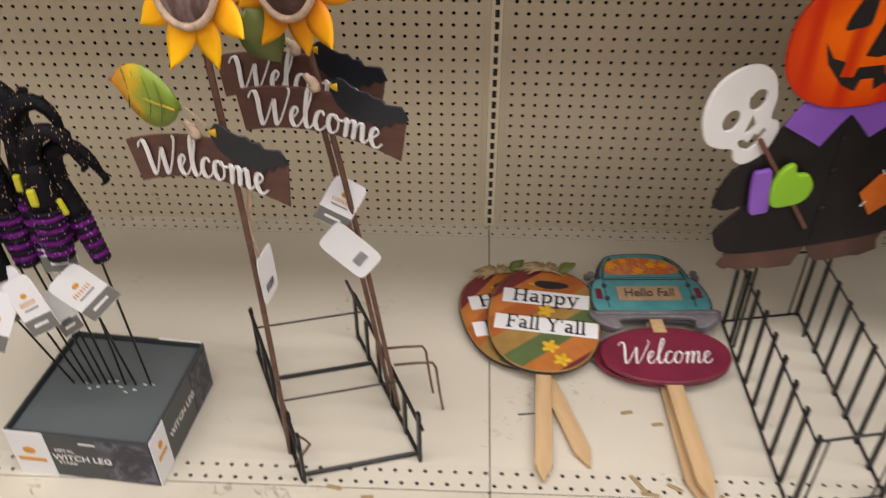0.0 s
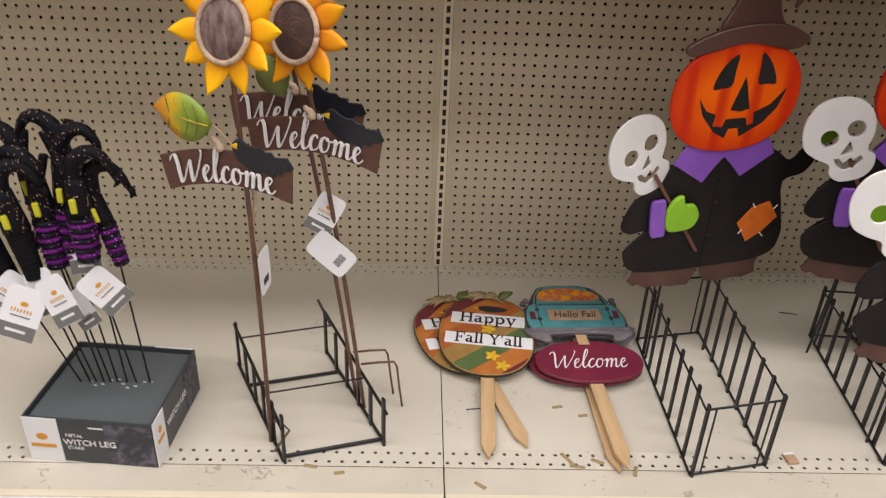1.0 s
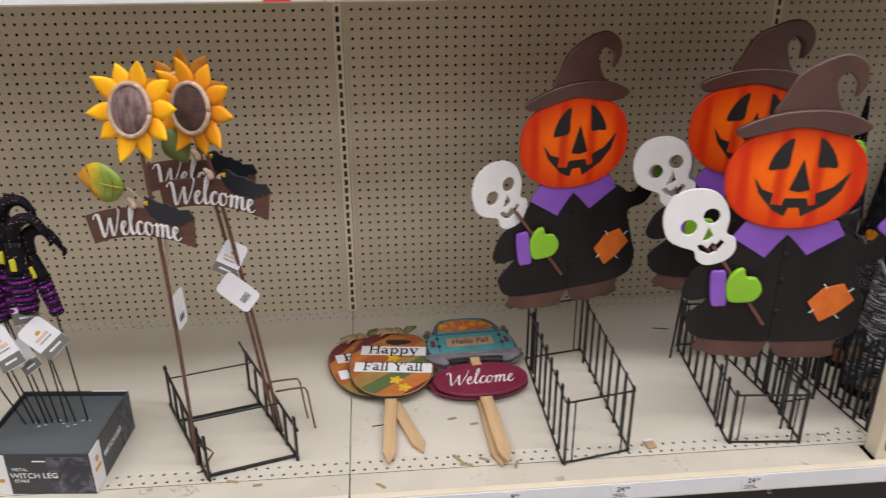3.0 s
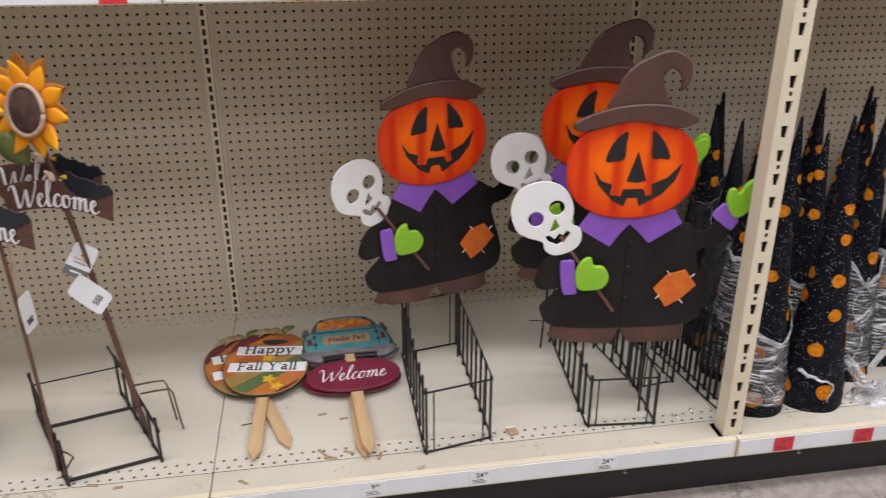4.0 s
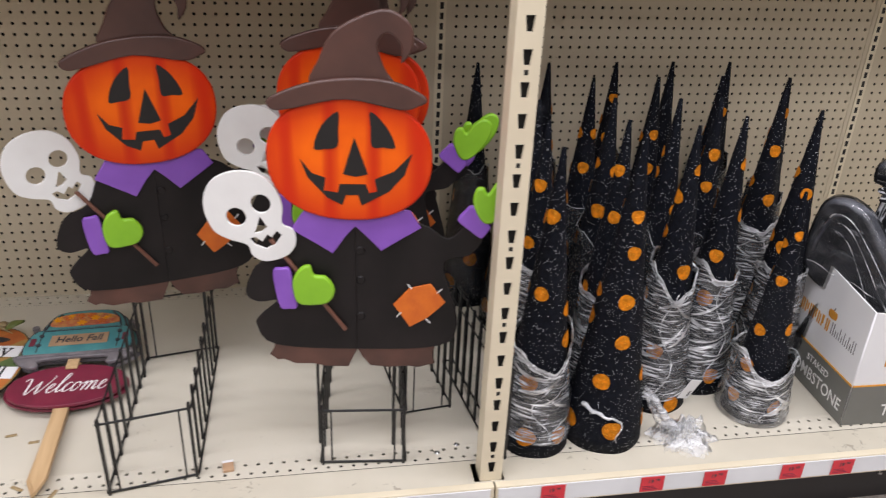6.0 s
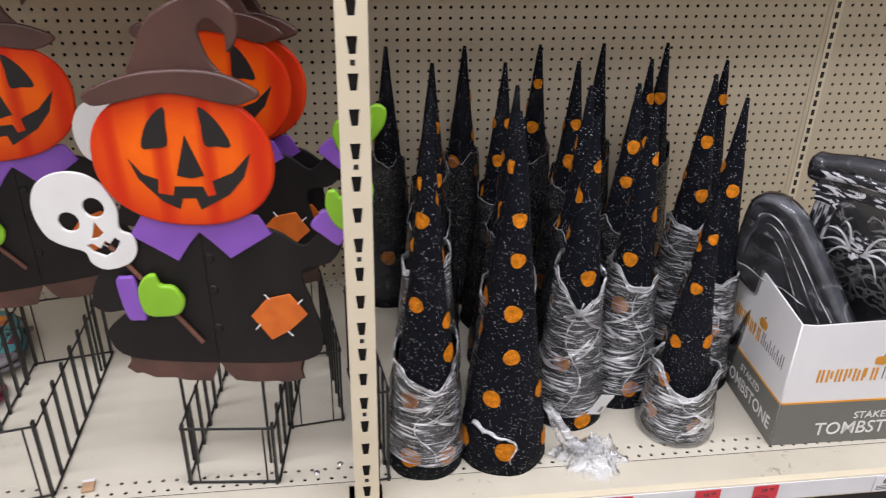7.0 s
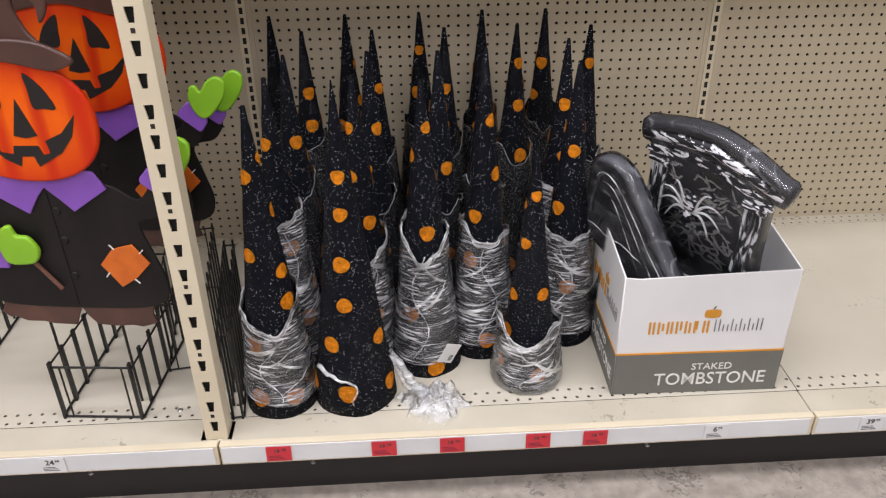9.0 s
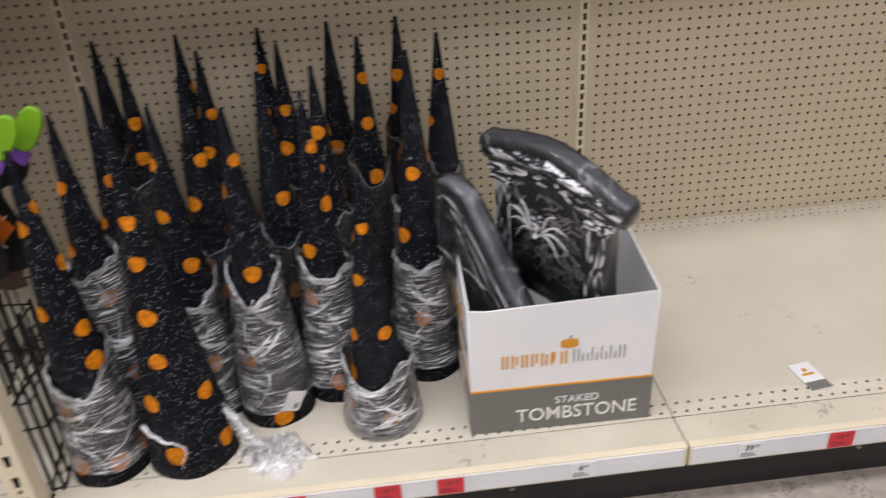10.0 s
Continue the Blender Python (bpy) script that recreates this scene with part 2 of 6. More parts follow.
def perforated(name, nx, nz, material, r=0.0042, pitch=INCH, stagger=False):
    """A sheet in x and z, from its lower left corner, with a real hole in the middle of each cell."""
    verts, faces = [], []
    for i in range(nx):
        for k in range(nz):
            x, z, o = i * pitch, k * pitch, len(verts)
            sh = (pitch * 0.25 if k % 2 else -pitch * 0.25) if stagger else 0
            cx, cz = x + pitch / 2 + sh, z + pitch / 2
            edge = [(1, 0.5), (1, 1), (0.5, 1), (0, 1), (0, 0.5), (0, 0), (0.5, 0), (1, 0)]
            verts += [(x + a * pitch, 0, z + b * pitch) for a, b in edge]
            ring = [(cx + r * math.cos(j * math.pi / 4), cz + r * math.sin(j * math.pi / 4)) for j in range(8)]
            verts += [(a, 0, b) for a, b in ring] + [(a, 0.0025, b) for a, b in ring]
            for j in range(8):
                n = (j + 1) % 8
                faces += [(o + j, o + n, o + 8 + n, o + 8 + j), (o + 8 + j, o + 8 + n, o + 16 + n, o + 16 + j)]
    return mesh(name, verts, faces, material)


wall = thing("wall_back", "cream pegboard gondola back with slotted uprights", "shelving", kind="structure")
peg = perforated("pegboard", 46, 46, M_peg)
slots = bmesh.new()
for k in range(46):
    box(-0.0045, -0.0035, 0.006 + k * INCH, 0.0045, 0.004, 0.022 + k * INCH, bm=slots)
slot_mesh = bpy.data.meshes.new("slot")
slots.to_mesh(slot_mesh)
slots.free()
slot_mesh.materials.append(M_slot)
for b in range(-2, 4):
    x0 = b * BAY
    part("pegboard", peg, None, wall, at=pose(x0 + INCH, 0, DECK))
    part("upright", box(x0 - 0.0125, -0.003, DECK, x0 + 0.0125, 0.05, 1.35, 0.0015), M_post, wall)
    for s in (-1, 1):
        part("upright_lip", box(x0 + s * 0.019 - 0.0062, -0.001, DECK, x0 + s * 0.019 + 0.0062, 0.02, 1.35), M_peg, wall)
    part("slot", slot_mesh, None, wall, at=pose(x0, 0, DECK))
part("backing", box(-2 * BAY, 0.02, 0, 4 * BAY, 0.06, 2.2), M_slot, wall)
part("pegboard_top", box(-2 * BAY, -0.001, 1.35, 4 * BAY, 0.02, 2.2), M_peg, wall)

deck = thing("shelf_deck", "cream enamel base shelf deck with perforated edges", "shelf", kind="structure")
band = perforated("perforated_band", 48, 2, M_deck, 0.004, (BAY - 0.002) / 48, True)
for b in range(-2, 4):
    x0 = b * BAY + 0.001
    x1 = x0 + BAY - 0.002
    part("deck_panel", box(x0, -0.72, DECK - 0.02, x1, -2 * INCH, DECK, 0.0008), M_deck, deck)
    part("perforated_band", band, None, deck, at=pose(x0, -0.72 - 2 * INCH, DECK) @ pose(0, 0, 0, -90))
    part("perforated_band", band, None, deck, at=pose(x0, -2 * INCH, DECK) @ pose(0, 0, 0, -90))
    part("deck_nose", box(x0, FRONT + 0.004, DECK - 0.045, x1, -0.72 - 2 * INCH, DECK, 0.003), M_nose, deck)
# solid block under the deck, coloured dark in place of the hollow's shade
part("deck_shade_block", box(-2 * BAY, FRONT + 0.1, 0.06, 4 * BAY, 0, DECK - 0.03), M_slot, deck)

# price rail, kick plate, floor
for b in range(-2, 4):
    x0, x1 = b * BAY + 0.002, (b + 1) * BAY - 0.002
    rail = thing("price_rail", "cream price rail with white paper strip along the shelf edge", "price rail", group="price rails", kind="structure")
    part("channel", box(x0, FRONT - 0.012, 0.122, x1, FRONT + 0.004, DECK + 0.003, 0.002), M_post, rail)
    part("paper_strip", box(x0 + 0.004, FRONT - 0.0145, 0.128, x1 - 0.008, FRONT - 0.0122, DECK - 0.001), M_rail, rail)
kick = tagged(part("kick_plate", box(-2 * BAY, -0.81, 0.0, 4 * BAY, -0.80, 0.125), M_kick, None), "black kick plate under the base shelf", "kick plate", kind="structure")
floor = tagged(part("floor", box(-6, -9, -0.1, 9, 0.06, 0), M_floor, None), "worn grey-brown concrete store floor", "floor", kind="structure")
tagged(part("ceiling", box(-6, -9, CEIL, 9, 0.06, CEIL + 0.1), M_wall, None), "plain store ceiling above the aisle", "ceiling", kind="structure")
for nm, a in (("wall_south", (-6, -9.1, 0, 9, -9, CEIL)), ("wall_west", (-6.1, -9, 0, -6, 0.06, CEIL)), ("wall_east", (9, -9, 0, 9.1, 0.06, CEIL)), ("wall_north", (-6, 0.07, 0, 9, 0.2, CEIL))):
    tagged(part(nm, box(*a), M_wall, None), "plain painted store wall", "wall", kind="structure")

# ---- more materials ----


def nodes_of(m):
    return m.node_tree.nodes, m.node_tree.links, m.node_tree.nodes["Principled BSDF"]


def ribs(name, dark, light, rough=0.35):
    """Sprayed pumpkin paint: warm ribs running up and down, a darker red towards each rib's edge."""
    m = mat(name, light, rough, colour2=tuple(a * 0.6 + b * 0.4 for a, b in zip(light, dark)), scale=9, bump=0.08, bscale=120, spec=0.18)
    n, l, b = nodes_of(m)
    tc = n.new("ShaderNodeTexCoord")
    sep = n.new("ShaderNodeSeparateXYZ")
    l.new(tc.outputs["Object"], sep.inputs[0])
    w = n.new("ShaderNodeTexWave")
    w.wave_profile, w.inputs["Scale"].default_value = "SIN", 4.2
    w.inputs["Distortion"].default_value, w.inputs["Detail"].default_value, w.inputs["Detail Scale"].default_value = 2.4, 3, 2.5
    mp = n.new("ShaderNodeMapping")
    mp.inputs["Scale"].default_value = (1, 1, 0.12)
    l.new(tc.outputs["Object"], mp.inputs[0])
    l.new(mp.outputs[0], w.inputs["Vector"])
    old = b.inputs["Base Color"].links[0].from_socket
    mix = n.new("ShaderNodeMix")
    mix.data_type = "RGBA"
    ramp = n.new("ShaderNodeValToRGB")
    ramp.color_ramp.elements[0].position, ramp.color_ramp.elements[1].position = 0.6, 1.15 - 0.15
    ramp.color_ramp.elements[1].color = (0.9, 0.9, 0.9, 1)
    l.new(w.outputs[0], ramp.inputs[0])
    l.new(ramp.outputs[0], mix.inputs["Factor"])
    l.new(old, mix.inputs["A"])
    mix.inputs["B"].default_value = (*dark, 1)
    # airbrushed red towards the outline of the head
    far = n.new("ShaderNodeVectorMath")
    far.operation = "LENGTH"
    mp2 = n.new("ShaderNodeMapping")
    mp2.inputs["Location"].default_value, mp2.inputs["Scale"].default_value = (0.035, 0, -5.672), (6.99, 0, 8.85)
    l.new(tc.outputs["Object"], mp2.inputs[0])
    l.new(mp2.outputs[0], far.inputs[0])
    edge = n.new("ShaderNodeMapRange")
    edge.inputs["From Min"].default_value, edge.inputs["From Max"].default_value = 0.55, 1.0
    edge.inputs["To Max"].default_value = 0.85
    l.new(far.outputs["Value"], edge.inputs[0])
    mix2 = n.new("ShaderNodeMix")
    mix2.data_type = "RGBA"
    l.new(edge.outputs[0], mix2.inputs["Factor"])
    l.new(mix.outputs["Result"], mix2.inputs["A"])
    mix2.inputs["B"].default_value = (*dark, 1)
    l.new(mix2.outputs["Result"], b.inputs["Base Color"])
    return m


def glitter(name, base, spark=(0.9, 0.92, 1.0), scale=260.0, cut=0.28, rough=0.7, flake=0.25):
    """Cloth or paint strewn with small bright flakes."""
    m = mat(name, base, rough, colour2=tuple(c * 0.5 for c in base), scale=90, bump=0.9, bscale=420, spec=0.12)
    n, l, b = nodes_of(m)
    tc = n.new("ShaderNodeTexCoord")
    v = n.new("ShaderNodeTexVoronoi")
    v.inputs["Scale"].default_value = scale
    l.new(tc.outputs["Object"], v.inputs["Vector"])
    near = n.new("ShaderNodeMath")
    near.operation = "LESS_THAN"
    near.inputs[1].default_value = cut
    l.new(v.outputs["Distance"], near.inputs[0])
    pick = n.new("ShaderNodeSeparateColor")
    l.new(v.outputs["Color"], pick.inputs[0])
    few = n.new("ShaderNodeMath")
    few.operation = "LESS_THAN"
    few.inputs[1].default_value = flake
    l.new(pick.outputs[0], few.inputs[0])
    both = n.new("ShaderNodeMath")
    both.operation = "MULTIPLY"
    l.new(near.outputs[0], both.inputs[0])
    l.new(few.outputs[0], both.inputs[1])
    old = b.inputs["Base Color"].links[0].from_socket
    mix = n.new("ShaderNodeMix")
    mix.data_type = "RGBA"
    l.new(both.outputs[0], mix.inputs["Factor"])
    l.new(old, mix.inputs["A"])
    mix.inputs["B"].default_value = (*spark, 1)
    l.new(mix.outputs["Result"], b.inputs["Base Color"])
    return m


def film_wrap(name, low=0.05, high=0.75, scale=26.0, stretch=(1, 1, 2.5), tint=(0.85, 0.86, 0.88), thin=0.07, detail=3):
    """Clear packing film: see-through, with thin milky creases and sharp glints."""
    m = bpy.data.materials.new(name)
    m.use_nodes = True
    n, l = m.node_tree.nodes, m.node_tree.links
    n.remove(n["Principled BSDF"])
    tc = n.new("ShaderNodeTexCoord")
    mp = n.new("ShaderNodeMapping")
    mp.inputs["Scale"].default_value, mp.inputs["Rotation"].default_value = stretch, (0.25, 0.2, 0)
    l.new(tc.outputs["Object"], mp.inputs[0])
    t = n.new("ShaderNodeTexNoise")
    t.inputs["Scale"].default_value, t.inputs["Detail"].default_value, t.inputs["Roughness"].default_value = scale, detail, 0.58
    t.inputs["Distortion"].default_value = 0.6
    l.new(mp.outputs[0], t.inputs["Vector"])
    fold = n.new("ShaderNodeMath")
    fold.operation = "PINGPONG"
    fold.inputs[1].default_value = 0.09
    l.new(t.outputs[0], fold.inputs[0])
    r = n.new("ShaderNodeMapRange")
    r.inputs["From Min"].default_value, r.inputs["From Max"].default_value = thin, 0.09
    r.inputs["To Min"].default_value, r.inputs["To Max"].default_value = low, high
    l.new(fold.outputs[0], r.inputs[0])
    # creases gather in patches
    big = n.new("ShaderNodeTexNoise")
    big.inputs["Scale"].default_value, big.inputs["Detail"].default_value = 18, 3
    l.new(tc.outputs["Object"], big.inputs["Vector"])
    pr = n.new("ShaderNodeMapRange")
    pr.inputs["From Min"].default_value, pr.inputs["From Max"].default_value = 0.38, 0.66
    pr.inputs["To Min"].default_value, pr.inputs["To Max"].default_value = 0.25, 1.9
    l.new(big.outputs[0], pr.inputs[0])
    mul = n.new("ShaderNodeMath")
    mul.operation = "MULTIPLY"
    mul.use_clamp = True
    l.new(r.outputs[0], mul.inputs[0])
    l.new(pr.outputs[0], mul.inputs[1])
    bp = n.new("ShaderNodeBump")
    bp.inputs["Strength"].default_value, bp.inputs["Distance"].default_value = 0.6, 0.010
    l.new(t.outputs[0], bp.inputs["Height"])
    clear, milk, gloss = n.new("ShaderNodeBsdfTransparent"), n.new("ShaderNodeBsdfDiffuse"), n.new("ShaderNodeBsdfGlossy")
    milk.inputs["Color"].default_value = (*tint, 1)
    gloss.inputs["Roughness"].default_value = 0.12
    l.new(bp.outputs[0], gloss.inputs["Normal"])
    one, two = n.new("ShaderNodeMixShader"), n.new("ShaderNodeMixShader")
    l.new(mul.outputs[0], one.inputs[0])
    l.new(clear.outputs[0], one.inputs[1])
    l.new(milk.outputs[0], one.inputs[2])
    fr = n.new("ShaderNodeFresnel")
    fr.inputs["IOR"].default_value = 1.5
    l.new(bp.outputs[0], fr.inputs["Normal"])
    l.new(fr.outputs[0], two.inputs[0])
    l.new(one.outputs[0], two.inputs[1])
    l.new(gloss.outputs[0], two.inputs[2])
    l.new(two.outputs[0], n["Material Output"].inputs[0])
    return m


def stretch_film(name, base, crease, tint=(0.86, 0.87, 0.89), fine=1.0, gloss_rough=0.16, ior=1.6):
    """Clear stretch film wound round something: faintly milky, with fine drawn-out creases in two slants and sharp glints."""
    m = bpy.data.materials.new(name)
    m.use_nodes = True
    n, l = m.node_tree.nodes, m.node_tree.links
    n.remove(n["Principled BSDF"])
    tc = n.new("ShaderNodeTexCoord")

    def creases(scale, turn, lo, hi):
        mp = n.new("ShaderNodeMapping")
        mp.inputs["Scale"].default_value, mp.inputs["Rotation"].default_value = scale, turn
        l.new(tc.outputs["Object"], mp.inputs[0])
        t = n.new("ShaderNodeTexNoise")
        t.inputs["Scale"].default_value, t.inputs["Detail"].default_value, t.inputs["Distortion"].default_value = fine, 4, 0.5
        l.new(mp.outputs[0], t.inputs["Vector"])
        r = n.new("ShaderNodeMapRange")
        r.inputs["From Min"].default_value, r.inputs["From Max"].default_value = lo, hi
        l.new(t.outputs[0], r.inputs[0])
        return t, r

    def math_node(op, a, b):
        k = n.new("ShaderNodeMath")
        k.operation = op
        for q, v in enumerate((a, b)):
            if isinstance(v, float):
                k.inputs[q].default_value = v
            else:
                l.new(v, k.inputs[q])
        return k.outputs[0]

    t1, r1 = creases((13, 13, 230), (0.16, 0.12, 0), 0.55, 0.67)
    t2, r2 = creases((16, 16, 170), (-0.32, -0.24, 0.4), 0.57, 0.68)
    big = n.new("ShaderNodeTexNoise")
    big.inputs["Scale"].default_value, big.inputs["Detail"].default_value = 17, 4
    l.new(tc.outputs["Object"], big.inputs["Vector"])
    patch = n.new("ShaderNodeMapRange")
    patch.inputs["From Min"].default_value, patch.inputs["From Max"].default_value = 0.34, 0.68
    patch.inputs["To Min"].default_value, patch.inputs["To Max"].default_value = 0.25, 1.75
    l.new(big.outputs[0], patch.inputs[0])
    lines = math_node("MULTIPLY", math_node("MAXIMUM", r1.outputs[0], r2.outputs[0]), crease)
    cover = math_node("MULTIPLY", math_node("ADD", lines, base), patch.outputs[0])
    cover.node.use_clamp = True
    bp = n.new("ShaderNodeBump")
    bp.inputs["Strength"].default_value, bp.inputs["Distance"].default_value = 0.7, 0.004
    l.new(math_node("ADD", t1.outputs[0], t2.outputs[0]), bp.inputs["Height"])
    clear, milk, gloss = n.new("ShaderNodeBsdfTransparent"), n.new("ShaderNodeBsdfDiffuse"), n.new("ShaderNodeBsdfGlossy")
    milk.inputs["Color"].default_value = (*tint, 1)
    gloss.inputs["Roughness"].default_value = gloss_rough
    l.new(bp.outputs[0], gloss.inputs["Normal"])
    one, two, fr = n.new("ShaderNodeMixShader"), n.new("ShaderNodeMixShader"), n.new("ShaderNodeFresnel")
    l.new(cover, one.inputs[0])
    l.new(clear.outputs[0], one.inputs[1])
    l.new(milk.outputs[0], one.inputs[2])
    fr.inputs["IOR"].default_value = ior
    l.new(bp.outputs[0], fr.inputs["Normal"])
    l.new(fr.outputs[0], two.inputs[0])
    l.new(one.outputs[0], two.inputs[1])
    l.new(gloss.outputs[0], two.inputs[2])
    l.new(two.outputs[0], n["Material Output"].inputs[0])
    return m


def fade_along(m, stops, axis="Z"):
    """Sprayed colour that runs from the root of a petal or leaf to its tip, over the material's own mottling."""
    n, l, b = nodes_of(m)
    tc, sep, ramp = n.new("ShaderNodeTexCoord"), n.new("ShaderNodeSeparateXYZ"), n.new("ShaderNodeValToRGB")
    l.new(tc.outputs["Object"], sep.inputs[0])
    span = n.new("ShaderNodeMapRange")
    span.inputs["From Max"].default_value = stops[-1][0]
    wob = n.new("ShaderNodeTexNoise")
    wob.inputs["Scale"].default_value = 45
    l.new(tc.outputs["Object"], wob.inputs["Vector"])
    add = n.new("ShaderNodeMath")
    add.operation = "MULTIPLY_ADD"
    add.inputs[1].default_value = 0.3 * stops[-1][0]
    l.new(wob.outputs[0], add.inputs[0])
    l.new(sep.outputs[axis], add.inputs[2])
    l.new(add.outputs[0], span.inputs[0])
    l.new(span.outputs[0], ramp.inputs[0])
    while len(ramp.color_ramp.elements) < len(stops):
        ramp.color_ramp.elements.new(0.5)
    for e, (at, c) in zip(ramp.color_ramp.elements, stops):
        e.position, e.color = at / stops[-1][0], (*c, 1)
    mix = n.new("ShaderNodeMix")
    mix.data_type = "RGBA"
    mix.inputs["Factor"].default_value = 0.75
    l.new(b.inputs["Base Color"].links[0].from_socket, mix.inputs["A"])
    l.new(ramp.outputs[0], mix.inputs["B"])
    l.new(mix.outputs["Result"], b.inputs["Base Color"])
    return m


def brushed(name, dark, light, scale=14.0, cut=(0.5, 0.62), stretch=(1, 1, 1)):
    """Dark foam with patchy dry-brushed paint."""
    m = mat(name, light, 0.5, colour2=dark, scale=scale, bump=0.6, bscale=70, stretch=stretch)
    for nd in m.node_tree.nodes:
        if nd.type == "VALTORGB":
            nd.color_ramp.elements[0].position, nd.color_ramp.elements[1].position = cut
        if nd.type == "TEX_NOISE" and nd.inputs["Scale"].default_value == scale:
            nd.inputs["Distortion"].default_value = 1.6
    return m


M_pumpkin = ribs("pumpkin_paint", (0.60, 0.026, 0.005), (0.95, 0.155, 0.005))
M_ink = mat("black_paint", (0.010, 0.009, 0.009), 0.5, scale=30)
M_hat = mat("hat_brown", (0.105, 0.044, 0.032), 0.4, colour2=(0.055, 0.024, 0.019), scale=7, bump=0.15, bscale=60, coat=0.2)
M_coat = mat("coat_black", (0.017, 0.0135, 0.0135), 0.5, spec=0.25, colour2=(0.009, 0.0075, 0.0075), scale=10, bump=0.12, bscale=50)
M_pants = mat("trouser_brown", (0.13, 0.056, 0.04), 0.42, colour2=(0.055, 0.026, 0.02), scale=8, bump=0.1, bscale=60)
M_purple = mat("collar_purple", (0.26, 0.10, 0.52), 0.4, colour2=(0.22, 0.08, 0.45), scale=14, bump=0.1)
M_green = mat("mitten_green", (0.27, 0.56, 0.025), 0.4, colour2=(0.22, 0.48, 0.02), scale=14, bump=0.1)
M_patch = mat("patch_orange", (0.72, 0.17, 0.012), 0.45, colour2=(0.6, 0.12, 0.01), scale=30, bump=0.3, bscale=200)
M_skull = mat("skull_white", (0.82, 0.82, 0.8), 0.4, colour2=(0.74, 0.73, 0.71), scale=8, bump=0.1)
M_twig = mat("stick_brown", (0.17, 0.07, 0.045), 0.5, scale=40)
M_stem = mat("stake_brown", (0.16, 0.075, 0.05), 0.45, colour2=(0.10, 0.045, 0.03), scale=60)
M_white = mat("white_card", (0.80, 0.80, 0.80), 0.45, colour2=(0.75, 0.75, 0.76), scale=6)
M_ltr = mat("white_lettering", (0.85, 0.84, 0.82), 0.5, scale=30)
M_cone = glitter("black_glitter_cloth", (0.006, 0.007, 0.012), (0.95, 0.97, 1.0), scale=380, cut=0.24, flake=0.19)
M_dot = glitter("orange_glitter_dot", (0.80, 0.26, 0.008), (0.95, 0.48, 0.06), 420, 0.3, 0.6, 0.25)
M_wrap = stretch_film("clear_film", 0.06, 0.62, (0.93, 0.94, 0.97), 1.5)
M_heap = stretch_film("torn_film", 0.20, 0.55, (0.97, 0.98, 1.0), 0.7, 0.35, 1.2)
# the clear film again for the back rows, their shade put into tint and cover
M_wrap_shaded = stretch_film("shaded_clear_film", 0.01, 0.08, (0.8, 0.81, 0.85), 1.3)
M_bunch = stretch_film("bunched_film", 0.40, 0.6, (0.95, 0.96, 0.98), 0.8, 0.3, 1.3)
M_cut = film_wrap("shrink_film", 0.018, 0.15, 6, (1, 1, 1.6), (0.82, 0.84, 0.9))
M_grey = mat("carton_grey", (0.16, 0.16, 0.145), 0.5, colour2=(0.145, 0.145, 0.13), scale=12)
M_orange = mat("carton_orange", (0.72, 0.32, 0.03), 0.5, scale=12)
M_text = mat("dark_print", (0.05, 0.05, 0.06), 0.5, scale=30)
M_foam = brushed("tombstone_foam", (0.012, 0.013, 0.018), (0.8, 0.81, 0.85), 46, (0.51, 0.55), (0.6, 0.6, 1.7))
M_foam2 = brushed("tombstone_foam_dark", (0.03, 0.032, 0.041), (0.17, 0.175, 0.2), 9, (0.42, 0.72))
M_stone = mat("tombstone_black", (0.016, 0.017, 0.023), 0.5, colour2=(0.05, 0.053, 0.065), scale=18, bump=0.7, bscale=60)
M_flute = brushed("fluted_foam", (0.012, 0.013, 0.017), (0.6, 0.61, 0.65), 60, (0.49, 0.56), (1, 1, 0.25))
M_relief = mat("relief_white", (0.78, 0.79, 0.81), 0.5, colour2=(0.5, 0.5, 0.52), scale=60, bump=0.4)
M_legbox = mat("slate_card", (0.045, 0.052, 0.056), 0.35, colour2=(0.035, 0.04, 0.044), scale=5)
M_legtop = mat("slate_tray", (0.10, 0.115, 0.12), 0.45, colour2=(0.085, 0.10, 0.105), scale=5)
M_print = brushed("photo_print", (0.03, 0.032, 0.04), (0.14, 0.13, 0.17), 30, (0.42, 0.7))
M_boot = glitter("boot_black", (0.008, 0.007, 0.010), (0.8, 0.5, 0.3), 330, 0.30, 0.5, 0.13)
M_sock = glitter("stocking_purple", (0.14, 0.012, 0.17), (0.6, 0.2, 0.7), 300, 0.3, 0.45, 0.3)
M_sockb = glitter("stocking_black", (0.012, 0.01, 0.015), (0.6, 0.2, 0.7), 300, 0.3, 0.45, 0.2)
M_cloth = mat("plain_black_cloth", (0.006, 0.0055, 0.007), 0.75, spec=0.15, scale=60, bump=0.4, bscale=200)
M_socko = glitter("stocking_orange", (0.45, 0.11, 0.01), (0.9, 0.5, 0.1), 300, 0.3, 0.45, 0.3)
M_buckle = mat("buckle_yellow", (0.62, 0.58, 0.03), 0.35, scale=30)
M_petal = fade_along(mat("petal_yellow", (0.92, 0.50, 0.008), 0.5, spec=0.2, colour2=(0.85, 0.33, 0.01), scale=16, bump=0.2, bscale=70), ((0.0, (0.75, 0.16, 0.02)), (0.018, (0.88, 0.34, 0.01)), (0.06, (0.94, 0.52, 0.008))))
